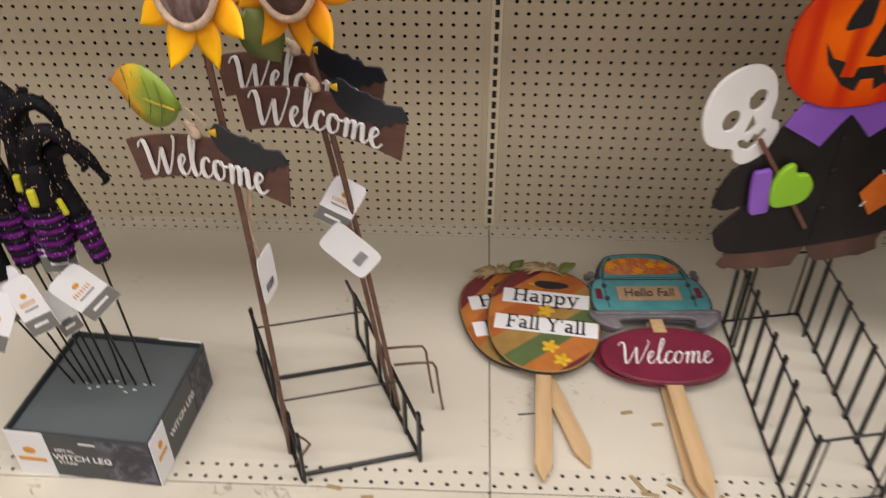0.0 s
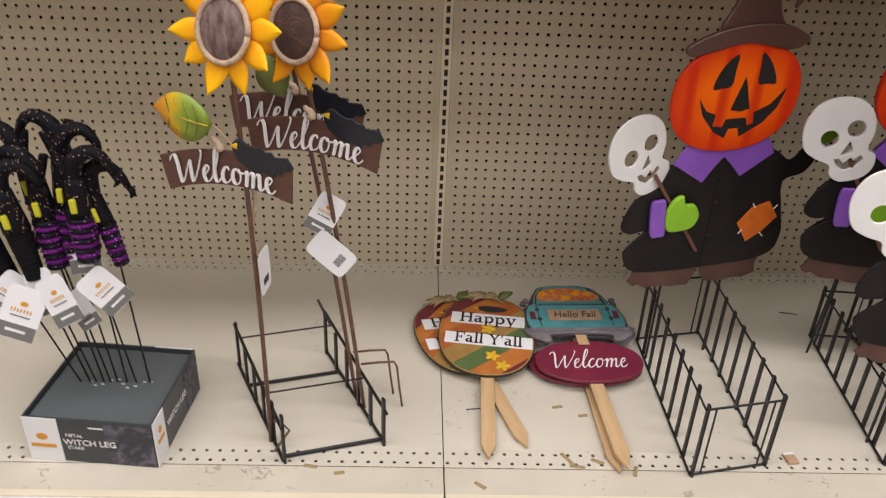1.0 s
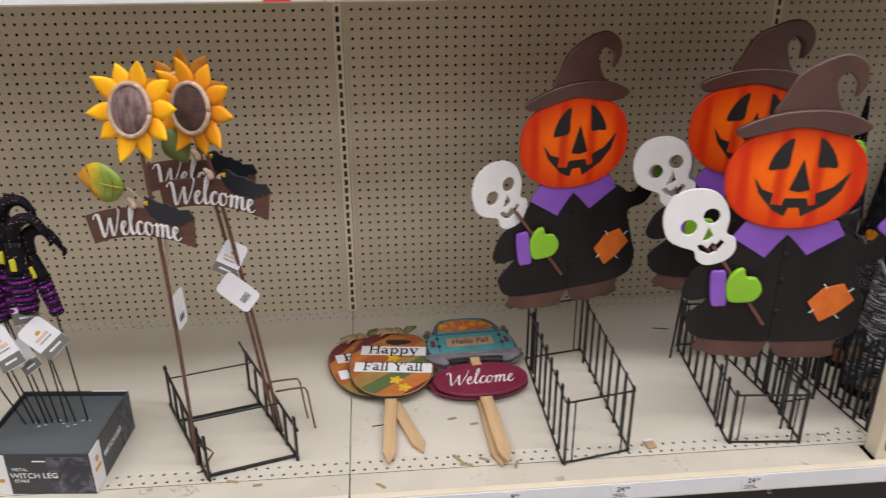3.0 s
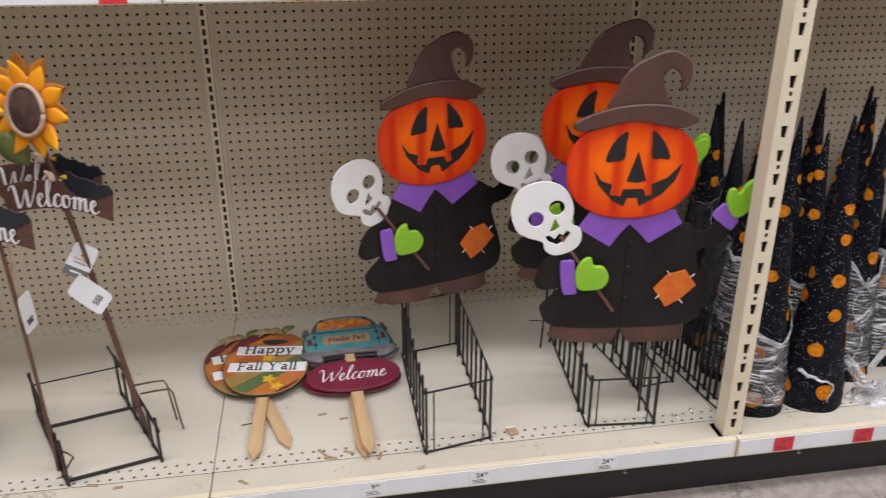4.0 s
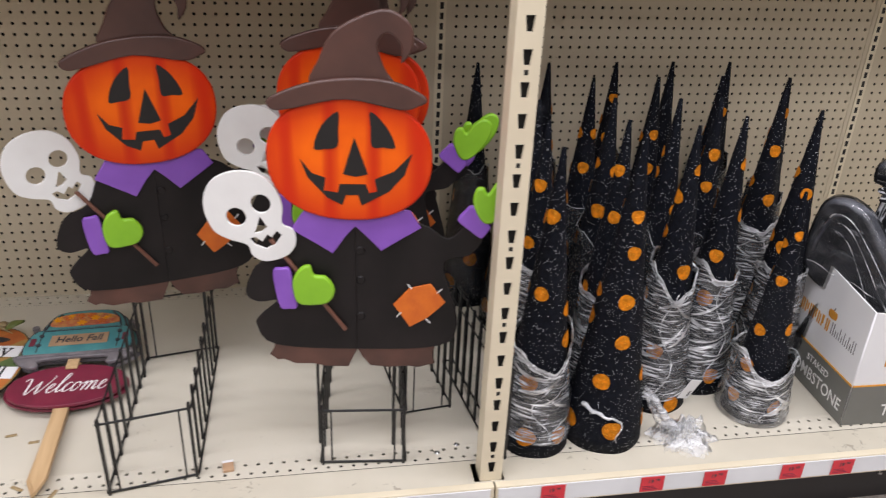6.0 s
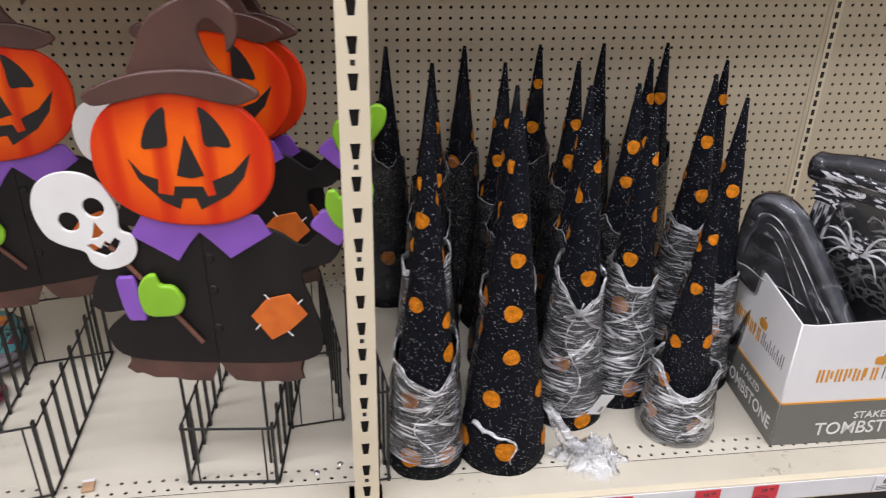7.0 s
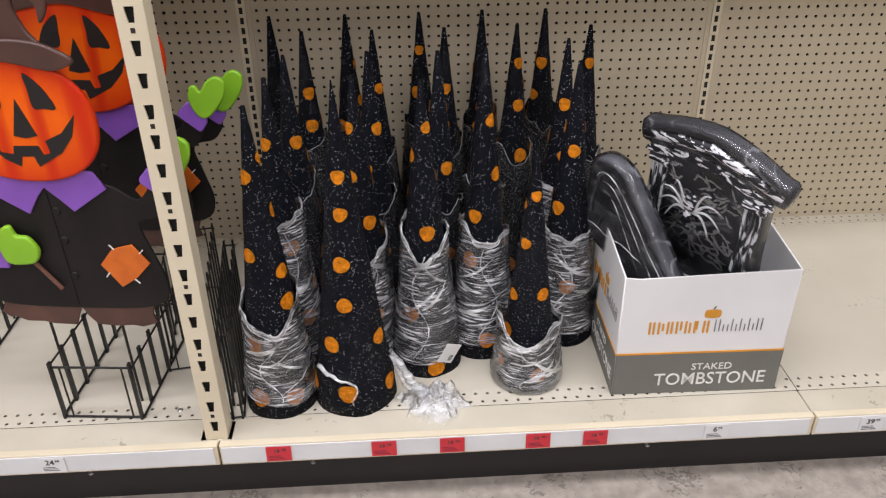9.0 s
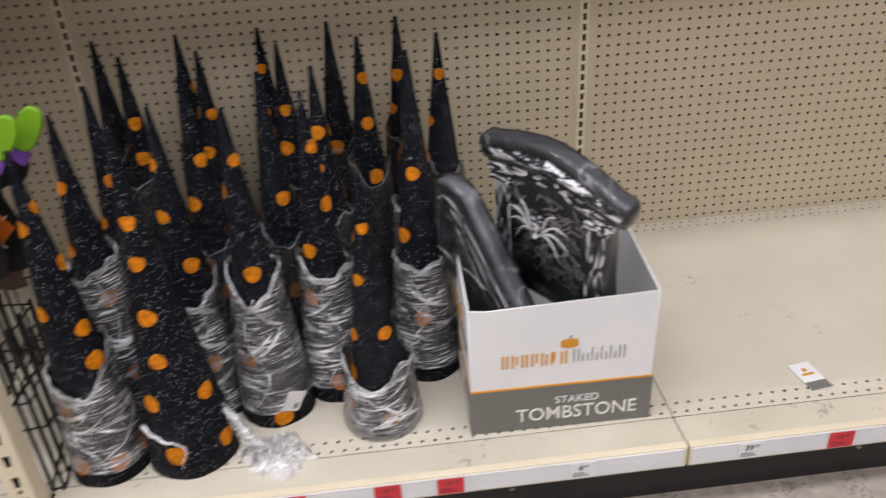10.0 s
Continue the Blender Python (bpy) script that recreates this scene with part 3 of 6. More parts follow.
M_petal3 = fade_along(mat("petal_orange", (0.80, 0.33, 0.01), 0.5, spec=0.2, colour2=(0.6, 0.2, 0.01), scale=16, bump=0.2, bscale=70), ((0.0, (0.5, 0.10, 0.02)), (0.025, (0.72, 0.24, 0.012)), (0.06, (0.85, 0.40, 0.008))))
M_petal2 = mat("petal_amber", (0.45, 0.19, 0.012), 0.5, spec=0.2, colour2=(0.28, 0.08, 0.012), scale=16, bump=0.2, bscale=70)
M_seed = mat("seed_brown", (0.27, 0.19, 0.17), 0.8, colour2=(0.09, 0.045, 0.038), scale=45, bump=1.0, bscale=220, stretch=(1.6, 1, 0.6))
M_seed2 = mat("seed_dark_brown", (0.10, 0.05, 0.036), 0.8, colour2=(0.05, 0.024, 0.018), scale=45, bump=1.0, bscale=220)
M_rope = mat("jute_rim", (0.60, 0.45, 0.32), 0.8, colour2=(0.4, 0.28, 0.19), scale=90, bump=0.8, bscale=300)
M_leaf = mat("leaf_green", (0.085, 0.13, 0.025), 0.5, colour2=(0.15, 0.17, 0.04), scale=12, bump=0.2, bscale=60)
M_leaf3 = fade_along(mat("leaf_lime", (0.30, 0.32, 0.035), 0.45, colour2=(0.16, 0.23, 0.03), scale=18, bump=0.25, bscale=60), ((0.0, (0.10, 0.19, 0.02)), (0.066, (0.24, 0.33, 0.03)), (0.088, (0.80, 0.45, 0.01)), (0.115, (0.72, 0.22, 0.015))))
M_leaf2 = mat("leaf_turning", (0.62, 0.28, 0.02), 0.45, colour2=(0.4, 0.36, 0.04), scale=18, bump=0.2, bscale=60)
M_sign = mat("sign_brown", (0.125, 0.054, 0.037), 0.5, colour2=(0.085, 0.036, 0.025), scale=12, bump=0.2, bscale=40, stretch=(1, 1, 6))
M_crow = mat("crow_black", (0.014, 0.016, 0.022), 0.35, scale=20, bump=0.4, bscale=60)
M_beak = mat("beak_yellow", (0.7, 0.42, 0.02), 0.5, scale=20)
M_wood = mat("pale_pine", (0.60, 0.41, 0.22), 0.55, colour2=(0.48, 0.31, 0.155), scale=20, bump=0.2, bscale=60, stretch=(5, 5, 0.35))
M_edge = mat("board_edge", (0.03, 0.02, 0.015), 0.5, scale=20)
M_maroon = mat("maroon_paint", (0.20, 0.018, 0.045), 0.45, colour2=(0.15, 0.012, 0.035), scale=14, bump=0.1)
M_teal = mat("teal_paint", (0.10, 0.36, 0.38), 0.45, colour2=(0.06, 0.26, 0.29), scale=18, bump=0.1)
M_steel = mat("bumper_grey", (0.22, 0.20, 0.21), 0.4, colour2=(0.12, 0.11, 0.12), scale=25)
M_flower = mat("flower_load", (0.70, 0.36, 0.10), 0.5, colour2=(0.55, 0.10, 0.06), scale=50, bump=0.3)
M_kraft = mat("kraft_label", (0.50, 0.32, 0.19), 0.6, scale=30)
M_straw = mat("raffia", (0.48, 0.36, 0.19), 0.7, colour2=(0.24, 0.17, 0.08), scale=50)
M_red = mat("red_tag", (0.66, 0.035, 0.05), 0.45, colour2=(0.6, 0.03, 0.045), scale=20)
M_zinc = mat("zinc", (0.5, 0.5, 0.5), 0.3, 1.0, scale=40)
BANDS = [mat("band_rust", (0.42, 0.12, 0.025), 0.5, colour2=(0.34, 0.085, 0.02), scale=30), mat("band_maroon", (0.16, 0.022, 0.03), 0.5, scale=30),
         mat("band_ochre", (0.36, 0.21, 0.06), 0.5, scale=30), mat("band_green", (0.10, 0.15, 0.05), 0.5, scale=30), mat("band_orange", (0.52, 0.17, 0.035), 0.5, scale=30)]


def mm(*pts):
    return [(x / 1000, z / 1000) for x, z in pts]


# ---- upper shelf, front post, rail fittings ----
upper = thing("upper_shelf", "cream upper shelf with white price rail, right bays added for shade", "shelf", kind="structure")
for b in range(-2, 4):
    x0, x1 = b * BAY + 0.002, (b + 1) * BAY - 0.002
    # from bay 1 on the shelf is unseen, added and sized to shade wall and deck
    y0 = -0.59 if b < 1 else -0.42 if b < 2 else -0.38
    part("shelf_panel", box(x0, y0, 1.179, x1, -0.004, 1.204, 0.002), M_deck, upper)
    part("rail_channel", box(x0, y0 - 0.015, 1.162, x1, y0 - 0.001, 1.210, 0.002), M_post, upper)
    part("rail_paper", box(x0 + 0.004, y0 - 0.018, 1.166, x1 - 0.004, y0 - 0.0152, 1.204), M_rail, upper)
for x in (-0.09, 0.28, 0.515):
    part("red_price_tag", box(x - 0.026, -0.6095, 1.165, x + 0.026, -0.6084, 1.205), M_red, upper)

post = thing("front_post", "cream slotted steel upright at the shelf front", "upright", pose(1.214, -0.812, DECK - 0.004), kind="structure")
# a folded steel channel: the slotted face looks towards the aisle
PW, PD = 0.022, 0.022
part("post_side", box(-PW, -PD + 0.002, 0, -PW + 0.003, PD, 1.9, 0.0008), M_post, post)
part("post_side", box(PW - 0.003, -PD + 0.002, 0, PW, PD, 1.9, 0.0008), M_post, post)
SL = 0.0508
v, fc = [], []


def quad(a, b, c, d):
    o = len(v)
    v.extend((a, b, c, d))
    fc.append((o, o + 1, o + 2, o + 3))


for k in range(37):
    z0 = 0.016 + k * SL
    # wedge slot: wide above, narrow below, cut through the face
    t0, t1, w0, w1 = z0 + 0.011, z0 + 0.035, 0.0048, 0.0078
    for s in (-1, 1):
        quad((s * PW, -PD, z0), (s * w0, -PD, t0), (s * w1, -PD, t1), (s * PW, -PD, z0 + SL))
        quad((s * w0, -PD, t0), (s * w0, -PD + 0.004, t0), (s * w1, -PD + 0.004, t1), (s * w1, -PD, t1))
    quad((-PW, -PD, z0), (PW, -PD, z0), (w0, -PD, t0), (-w0, -PD, t0))
    quad((-w1, -PD, t1), (w1, -PD, t1), (PW, -PD, z0 + SL), (-PW, -PD, z0 + SL))
    quad((-w1, -PD, t1), (w1, -PD, t1), (w1, -PD + 0.004, t1), (-w1, -PD + 0.004, t1))
quad((-PW, -PD, 0), (PW, -PD, 0), (PW, -PD, 0.016), (-PW, -PD, 0.016))
part("slotted_face", mesh("slotted_face", v, fc, M_post), None, post)
part("post_inside", box(-PW + 0.004, -PD + 0.012, 0.004, PW - 0.004, -PD + 0.014, 1.88), M_slot, post)
for k in range(12):
    part("pin_hole", box(-0.0035, -PD - 0.0004, 0.062 + k * 0.1524, 0.0035, -PD + 0.0003, 0.070 + k * 0.1524), M_slot, post)
part("foot_plate", box(-0.034, -0.024, 0, 0.03, 0.03, 0.004, 0.001), M_post, post)


def price_tag(x, text, red):
    """A paper price slip in the rail."""
    p = thing("price_tag", "red sale price slip in the shelf rail" if red else "white printed price slip in the shelf rail", "price tag", pose(x, FRONT - 0.0166, 0.149), "red price slips" if red else "white price slips")
    part("slip", box(-0.025, -0.0006, -0.019, 0.025, 0.0006, 0.019), M_red if red else M_white, p)
    part("price", letters("price", text, 0.018 if not red else 0.013, M_text, bold=0.0002), None, p, at=pose(-0.004, -0.0009, 0.007))
    part("cents", letters("cents", "99", 0.009, M_text), None, p, at=pose(0.011 if len(text) > 1 else 0.006, -0.0009, 0.010))
    for k in range(3):
        part("print_line", box(-0.02, -0.0009, -0.006 - k * 0.004, 0.004 + 0.004 * k, -0.0004, -0.0045 - k * 0.004), M_text if not red else M_maroon, p)


for x in (1.338, 1.549, 1.687, 1.862, 1.980, 2.741):
    price_tag(x, "19", True)
for x, s in ((-0.64, "8"), (-0.345, "8"), (-0.10, "9"), (0.095, "9"), (0.355, "9"), (0.595, "24"), (0.893, "24"), (2.232, "6"), (2.56, "39")):
    price_tag(x, s, False)
for x in (0.95, 1.40, 2.10, 2.80):
    s = thing("rail_screw", "zinc screw hanging under the shelf rail", "screw", pose(x, -0.835, 0.128), "rail screws")
    part("shank", rod(bmesh.new(), (0, 0, 0), (0, -0.004, -0.026), 0.002), M_zinc, s)
    part("screw_head", rod(bmesh.new(), (0, -0.004, -0.026), (0, -0.0045, -0.030), 0.0052, 12), M_zinc, s)
for x, y in ((1.12, -0.74), (1.165, -0.72)):
    part_b = part("rivet", rod(bmesh.new(), (x, y, DECK), (x, y, DECK + 0.003), 0.006, 14, 0.003), M_zinc, None)
    tagged(part_b, "small zinc rivet head on the deck", "rivet", "deck rivets")


# ---- wire racks ----
def wire_rack(m, width, length, high, bars, thick, label, over=0.012, skew=0.0):
    """A black wire display rack: open trough of flat upright bars on two long rails; skew pushes one side back."""
    r = thing("wire_rack", label, "display rack", m, "wire racks")
    w, y1 = width / 2, length
    lo, hi = 0.004, high - over

    def wire(name, p, q, t, n=8):
        p, q = ((x, y + skew * x, z) for x, y, z in (p, q))
        part(name, rod(bmesh.new(), p, q, t, n), M_black, r)

    for s in (-1, 1):
        wire("bottom_rail", (s * w, 0, lo), (s * w, y1, lo), thick * 0.55)
        wire("top_rail", (s * w, 0, hi), (s * w, y1, hi), thick * 0.45)
        for k in range(bars):
            x, y = s * (w - thick * 0.8), y1 * k / (bars - 1) + skew * s * w
            part("bar", box(x - thick * 0.55, y - thick, 0, x + thick * 0.55, y + thick, high, 0.0008), M_black, r)
    for y, z in ((0, lo), (0, hi), (y1, lo), (y1, hi)):
        wire("cross_wire", (-w, y, z), (w, y, z), thick * 0.5)
    for s in (-1, 1):
        for y in (0, y1):
            wire("end_wire", (s * (w - 0.022), y, lo), (s * (w - 0.022), y, hi), thick * 0.4, 6)
    return r


wire_rack(pose(0.560, -0.768, DECK, 0, 0, 0), 0.164, 0.45, 0.178, 9, 0.0048, "empty black wire display rack standing askew on the deck", skew=0.2)
wire_rack(pose(0.966, -0.753, DECK, 0, 0, -5), 0.17, 0.445, 0.145, 9, 0.005, "black wire rack under the scarecrow signs")
wire_rack(pose(1.247, -0.775, DECK, 0, 0, 8), 0.026, 0.36, 0.225, 9, 0.0042, "folded black wire rack standing behind the post")
wire_rack(pose(1.12, -0.60, DECK, 0, 0, 8), 0.11, 0.33, 0.19, 8, 0.004, "black wire rack behind the scarecrow signs")
r0 = thing("stake_rack", "low black wire rack holding sunflower stakes", "display rack", pose(-0.2135, -0.737, DECK, 0, 0, 26), "wire racks")
LEAN = -0.18  # its two sides have slid past each other


def rack_rod(name, p, q, t):
    part(name, rod(bmesh.new(), *((x, y + LEAN * x, z) for x, y, z in (p, q)), t), M_black, r0)


for s in (-1, 1):
    rack_rod("bottom_rail", (s * 0.098, 0, 0.005), (s * 0.098, 0.335, 0.005), 0.0036)
    rack_rod("top_rail", (s * 0.098, -0.012, 0.088), (s * 0.098, 0.335, 0.112), 0.0034)
    for k in range(6):
        y, high = 0.066 * k + LEAN * s * 0.098, 0.118 if k in (0, 5) else 0.100
        part("bar", box(s * 0.096 - 0.0028, y - 0.0052, 0, s * 0.096 + 0.0028, y + 0.0052, high, 0.0008), M_black, r0)
for y, z, t in ((0.012, 0.005, 0.0042), (0.25, 0.005, 0.0042), (0.10, 0.096, 0.0019), (0.285, 0.108, 0.0019)):
    rack_rod("cross_wire", (-0.098, y, z), (0.098, y, z), t)
rack_rod("bent_wire", (0.098, 0.30, 0.10), (0.088, 0.35, 0.138), 0.003)


# ---- scarecrow yard signs ----
def scarecrow(label, m):
    s = thing("scarecrow_sign", label, "yard sign", m, "scarecrow signs")
    coat = part("coat", plate("coat", [spline(mm((-93, 517), (-132, 450), (-181, 424), (-204, 366), (-182, 346), (-146, 350), (-178, 318), (-188, 293), (-151, 250), (14, 245), (164, 257), (197, 306), (181, 377), (167, 441), (215, 459), (237, 501), (208, 525), (172, 490), (120, 519), (9, 532)), 4)], 0.006, M_coat, 0.0022), None, s)
    part("trousers", plate("trousers", [mm((-155, 262), (-158, 240), (-167, 226), (-152, 213), (-140, 215), (-118, 205), (-82, 206), (-60, 201), (-14, 201), (-5, 222), (5, 244), (15, 224), (30, 205), (66, 202), (104, 206), (124, 203), (157, 214), (151, 236), (160, 266), (5, 274))], 0.005, M_pants, 0.002, -0.002), None, s)
    part("collar", plate("collar", [mm((-89, 540), (-113, 503), (-38, 456), (-14, 492), (3, 512), (24, 492), (50, 464), (122, 513), (102, 546), (1, 560))], 0.005, M_purple, 0.0018, 0.006), None, s)
    head = part("pumpkin_head", plate("pumpkin_head", [ellipse(-0.005, 0.641, 0.143, 0.113, 56, 2.25)], 0.012, M_pumpkin, 0.005, 0.012), None, s, "glossy orange pumpkin face")
    for nm, pts in (("eye", spline(mm((-22, 722), (-22, 690), (-24, 661), (-45, 656), (-64, 657), (-50, 697)), 3)), ("eye", spline(mm((32, 724), (58, 700), (75, 663), (54, 662), (35, 663), (33, 695)), 3)),
                    ("nose", mm((5, 678), (28, 612), (7, 607), (-15, 611))),
                    ("mouth", mm((-88, 636), (-76, 603), (-43, 566), (-17, 553), (-11, 572), (11, 573), (17, 553), (65, 581), (91, 612), (104, 652), (73, 618), (40, 603), (44, 580), (30, 576), (24, 593), (-21, 592), (-25, 576), (-49, 579), (-46, 603), (-69, 611)))):
        part(nm, plate(nm, [pts], 0.0014, M_ink, 0.0, 0.0186), None, head, at=pose(-0.001, 0, 0.006))
    part("hat_brim", plate("hat_brim", [spline(mm((-138, 748), (-73, 776), (-2, 787), (65, 784), (112, 766), (126, 752), (112, 742), (80, 735), (-10, 750), (-92, 733), (-130, 728)), 4)], 0.010, M_hat, 0.0042, 0.020), None, s)
    part("hat_crown", plate("hat_crown", [spline(mm((-68, 772), (-54, 812), (-35, 851), (0, 878), (56, 897), (95, 875), (100, 838), (82, 811), (80, 840), (60, 859), (43, 842), (54, 802), (76, 764), (5, 760)), 5)], 0.010, M_hat, 0.0042, 0.012), None, s)
    sk = spline(mm((-265, 548), (-250, 591), (-214, 612), (-172, 612), (-140, 590), (-125, 552), (-127, 516), (-108, 504), (-104, 476), (-121, 451), (-160, 438), (-184, 450), (-192, 471), (-224, 481), (-252, 500)), 4)
    skull = part("skull_mask", plate("skull_mask", [sk, ellipse(-0.208, 0.526, 0.0175, 0.0175, 24), ellipse(-0.163, 0.553, 0.0175, 0.0175, 24), mm((-166, 528), (-177, 495), (-165, 498), (-154, 508)), mm((-186, 484), (-178, 472), (-158, 464), (-140, 475), (-129, 493), (-137, 500), (-147, 487), (-154, 493), (-164, 478), (-176, 487))], 0.006, M_skull, 0.0016, 0.010), None, s, "white skull mask with cut-out eyes")
    part("stick", rod(bmesh.new(), (-0.150, -0.0085, 0.482), (-0.017, -0.0085, 0.293), 0.0042, 10), M_twig, s)
    part("cuff", plate("cuff", [spline(mm((-148, 421), (-132, 426), (-117, 424), (-112, 385), (-106, 344), (-122, 340), (-138, 342), (-146, 380)), 3)], 0.010, M_purple, 0.003, 0.012), None, s)
    part("mitten", plate("mitten", [spline(mm((-113, 398), (-99, 428), (-80, 435), (-72, 416), (-50, 412), (-35, 386), (-45, 360), (-71, 352), (-105, 356)), 5)], 0.012, M_green, 0.0045, 0.016), None, s)
    pt = part("patch", plate("patch", [mm((73, 351), (103, 387), (143, 398), (172, 358), (140, 324), (106, 302))], 0.003, M_patch, 0.001, 0.006), None, s)
    for x, z, a in ((84, 330, 0.9), (104, 392, -0.9), (160, 384, 0.8), (140, 318, -0.8)):
        part("stitch", box(-0.0065, -0.0098, -0.0011, 0.0065, -0.0085, 0.0011), M_white, pt, at=Matrix.Translation((x / 1000, 0, z / 1000)) @ Matrix.Rotation(-a, 4, "Y"))
    part("cuff", plate("cuff", [spline(mm((187, 531), (200, 550), (212, 560), (232, 545), (247, 522), (240, 505), (230, 496), (208, 512)), 3)], 0.010, M_purple, 0.003, 0.006), None, s)
    part("mitten", plate("mitten", [spline(mm((226, 536), (213, 566), (217, 592), (230, 596), (239, 585), (252, 606), (272, 618), (290, 606), (286, 574), (262, 538), (242, 526)), 4)], 0.012, M_green, 0.0045, 0.008), None, s)
    for z in (462, 400, 322):
        bt = bmesh.new()
        bmesh.ops.create_cone(bt, cap_ends=True, segments=18, radius1=0.0085, radius2=0.0065, depth=0.003, matrix=pose(0.012, -0.0045, z / 1000, 90))
        part("button", bt, M_coat, coat)
    part("coat_seam", rod(bmesh.new(), (0.002, -0.0035, 0.50), (0.004, -0.0035, 0.255), 0.0012, 6), M_coat, coat)
    for x in (-0.076, 0.076):
        part("stake_leg", rod(bmesh.new(), (x, 0.006, 0.33), (x, 0.008, 0.0), 0.003, 10), M_black, s)
    return s


crow = scarecrow("pumpkin-headed scarecrow metal yard sign holding a white skull mask", pose(0.955, -0.700, DECK, 0, 0, -8.5))
for x, y, z, lean, yaw in ((0.560, -0.395, DECK, 0, 14), (0.930, -0.435, DECK + 0.032, 3.5, -4), (0.972, -0.385, DECK + 0.020, 2, -4)):
    other = copy_thing(crow, pose(x, y, z, 0, lean, yaw))
    if yaw > 0:
        # this one's mask has been pushed outwards and turned on its stick
        next(c for c in other.children if c.name.startswith("skull_mask")).matrix_basis = Matrix.Translation((-0.192, 0, 0.001)) @ Matrix.Rotation(radians(12), 4, "Z") @ Matrix.Translation((0.182, 0, 0))


# ---- polka-dot glitter cones ----
CH, CR = 0.655, 0.074


def cone_skin(z):
    return CR * (1 - z / CH) + 0.0035


def stacked_skin(z):
    """A cone let down over a wider one: its hem stands out a hand's width above the deck."""
    return 0.088 - 0.10 * z if z < 0.098 else 0.074 * (1 - (z - 0.098) / 0.60) + 0.0005


def glitter_cone(seed, m, dots, cone_skin=cone_skin, CH=CH):
    """A cloth-covered cone; dots are given as degrees round the axis and millimetres up."""
    rnd = random.Random(seed)
    c = thing("glitter_cone", "tall black glitter cone with orange polka dots", "cone", m, "glitter cones")
    verts, faces, N, R = [], [], 36, 24
    for k in range(R + 1):
        z = CH * k / R
        for i in range(N):
            a = 2 * math.pi * i / N
            r = cone_skin(z) * (1 + 0.012 * math.sin(5 * a + 9 * k * 0.3 + seed)) + rnd.uniform(-0.0008, 0.0008)
            verts.append((r * math.cos(a), r * math.sin(a), z if k else 0.0))
    for k in range(R):
        for i in range(N):
            j = (i + 1) % N
            faces.append((k * N + i, k * N + j, (k + 1) * N + j, (k + 1) * N + i))
    faces.append(tuple(range(N))[::-1])
    faces.append(tuple(R * N + i for i in range(N)))
    part("cloth_cone", mesh("cloth_cone", verts, faces, M_cone, True), None, c)
    spots = list(dots)
    # the sides that the aisle does not see carry the same loose scatter
    for row in range(7):
        for i in range(3):
            a, z = 120 * i + 60 * (row % 2) + math.degrees(seed) + rnd.uniform(-15, 15), 50 + 78 * row + rnd.uniform(-18, 18)
            a = (a + 180) % 360 - 180
            if (a > 10 or a < -185 or z < 200 and len(dots) < 4) and all(abs(z - q) > 50 or abs((a - p + 180) % 360 - 180) > 60 for p, q in spots):
                spots.append((a, z))
    for i, (deg, up) in enumerate(spots):
        a0, zc = radians(deg), up / 1000
        r0 = rnd.uniform(0.0185, 0.0225) * (1 - 0.42 * zc / CH)
        vs = []
        for q in range(16):
            b = 2 * math.pi * q / 16
            rr = r0 * (1 + 0.06 * math.sin(3 * b + i) + rnd.uniform(-0.03, 0.03))
            zz = zc + rr * math.sin(b)
            rad = cone_skin(zz) + 0.0022
            aa = a0 + rr * math.cos(b) / rad
            vs.append((rad * math.cos(aa), rad * math.sin(aa), zz))
        rad = cone_skin(zc) + 0.003
        vs.append((rad * math.cos(a0), rad * math.sin(a0), zc))
        part("dot", mesh("dot", vs, [(q, (q + 1) % 16, 16) for q in range(16)], M_dot, True), None, c)
    return c


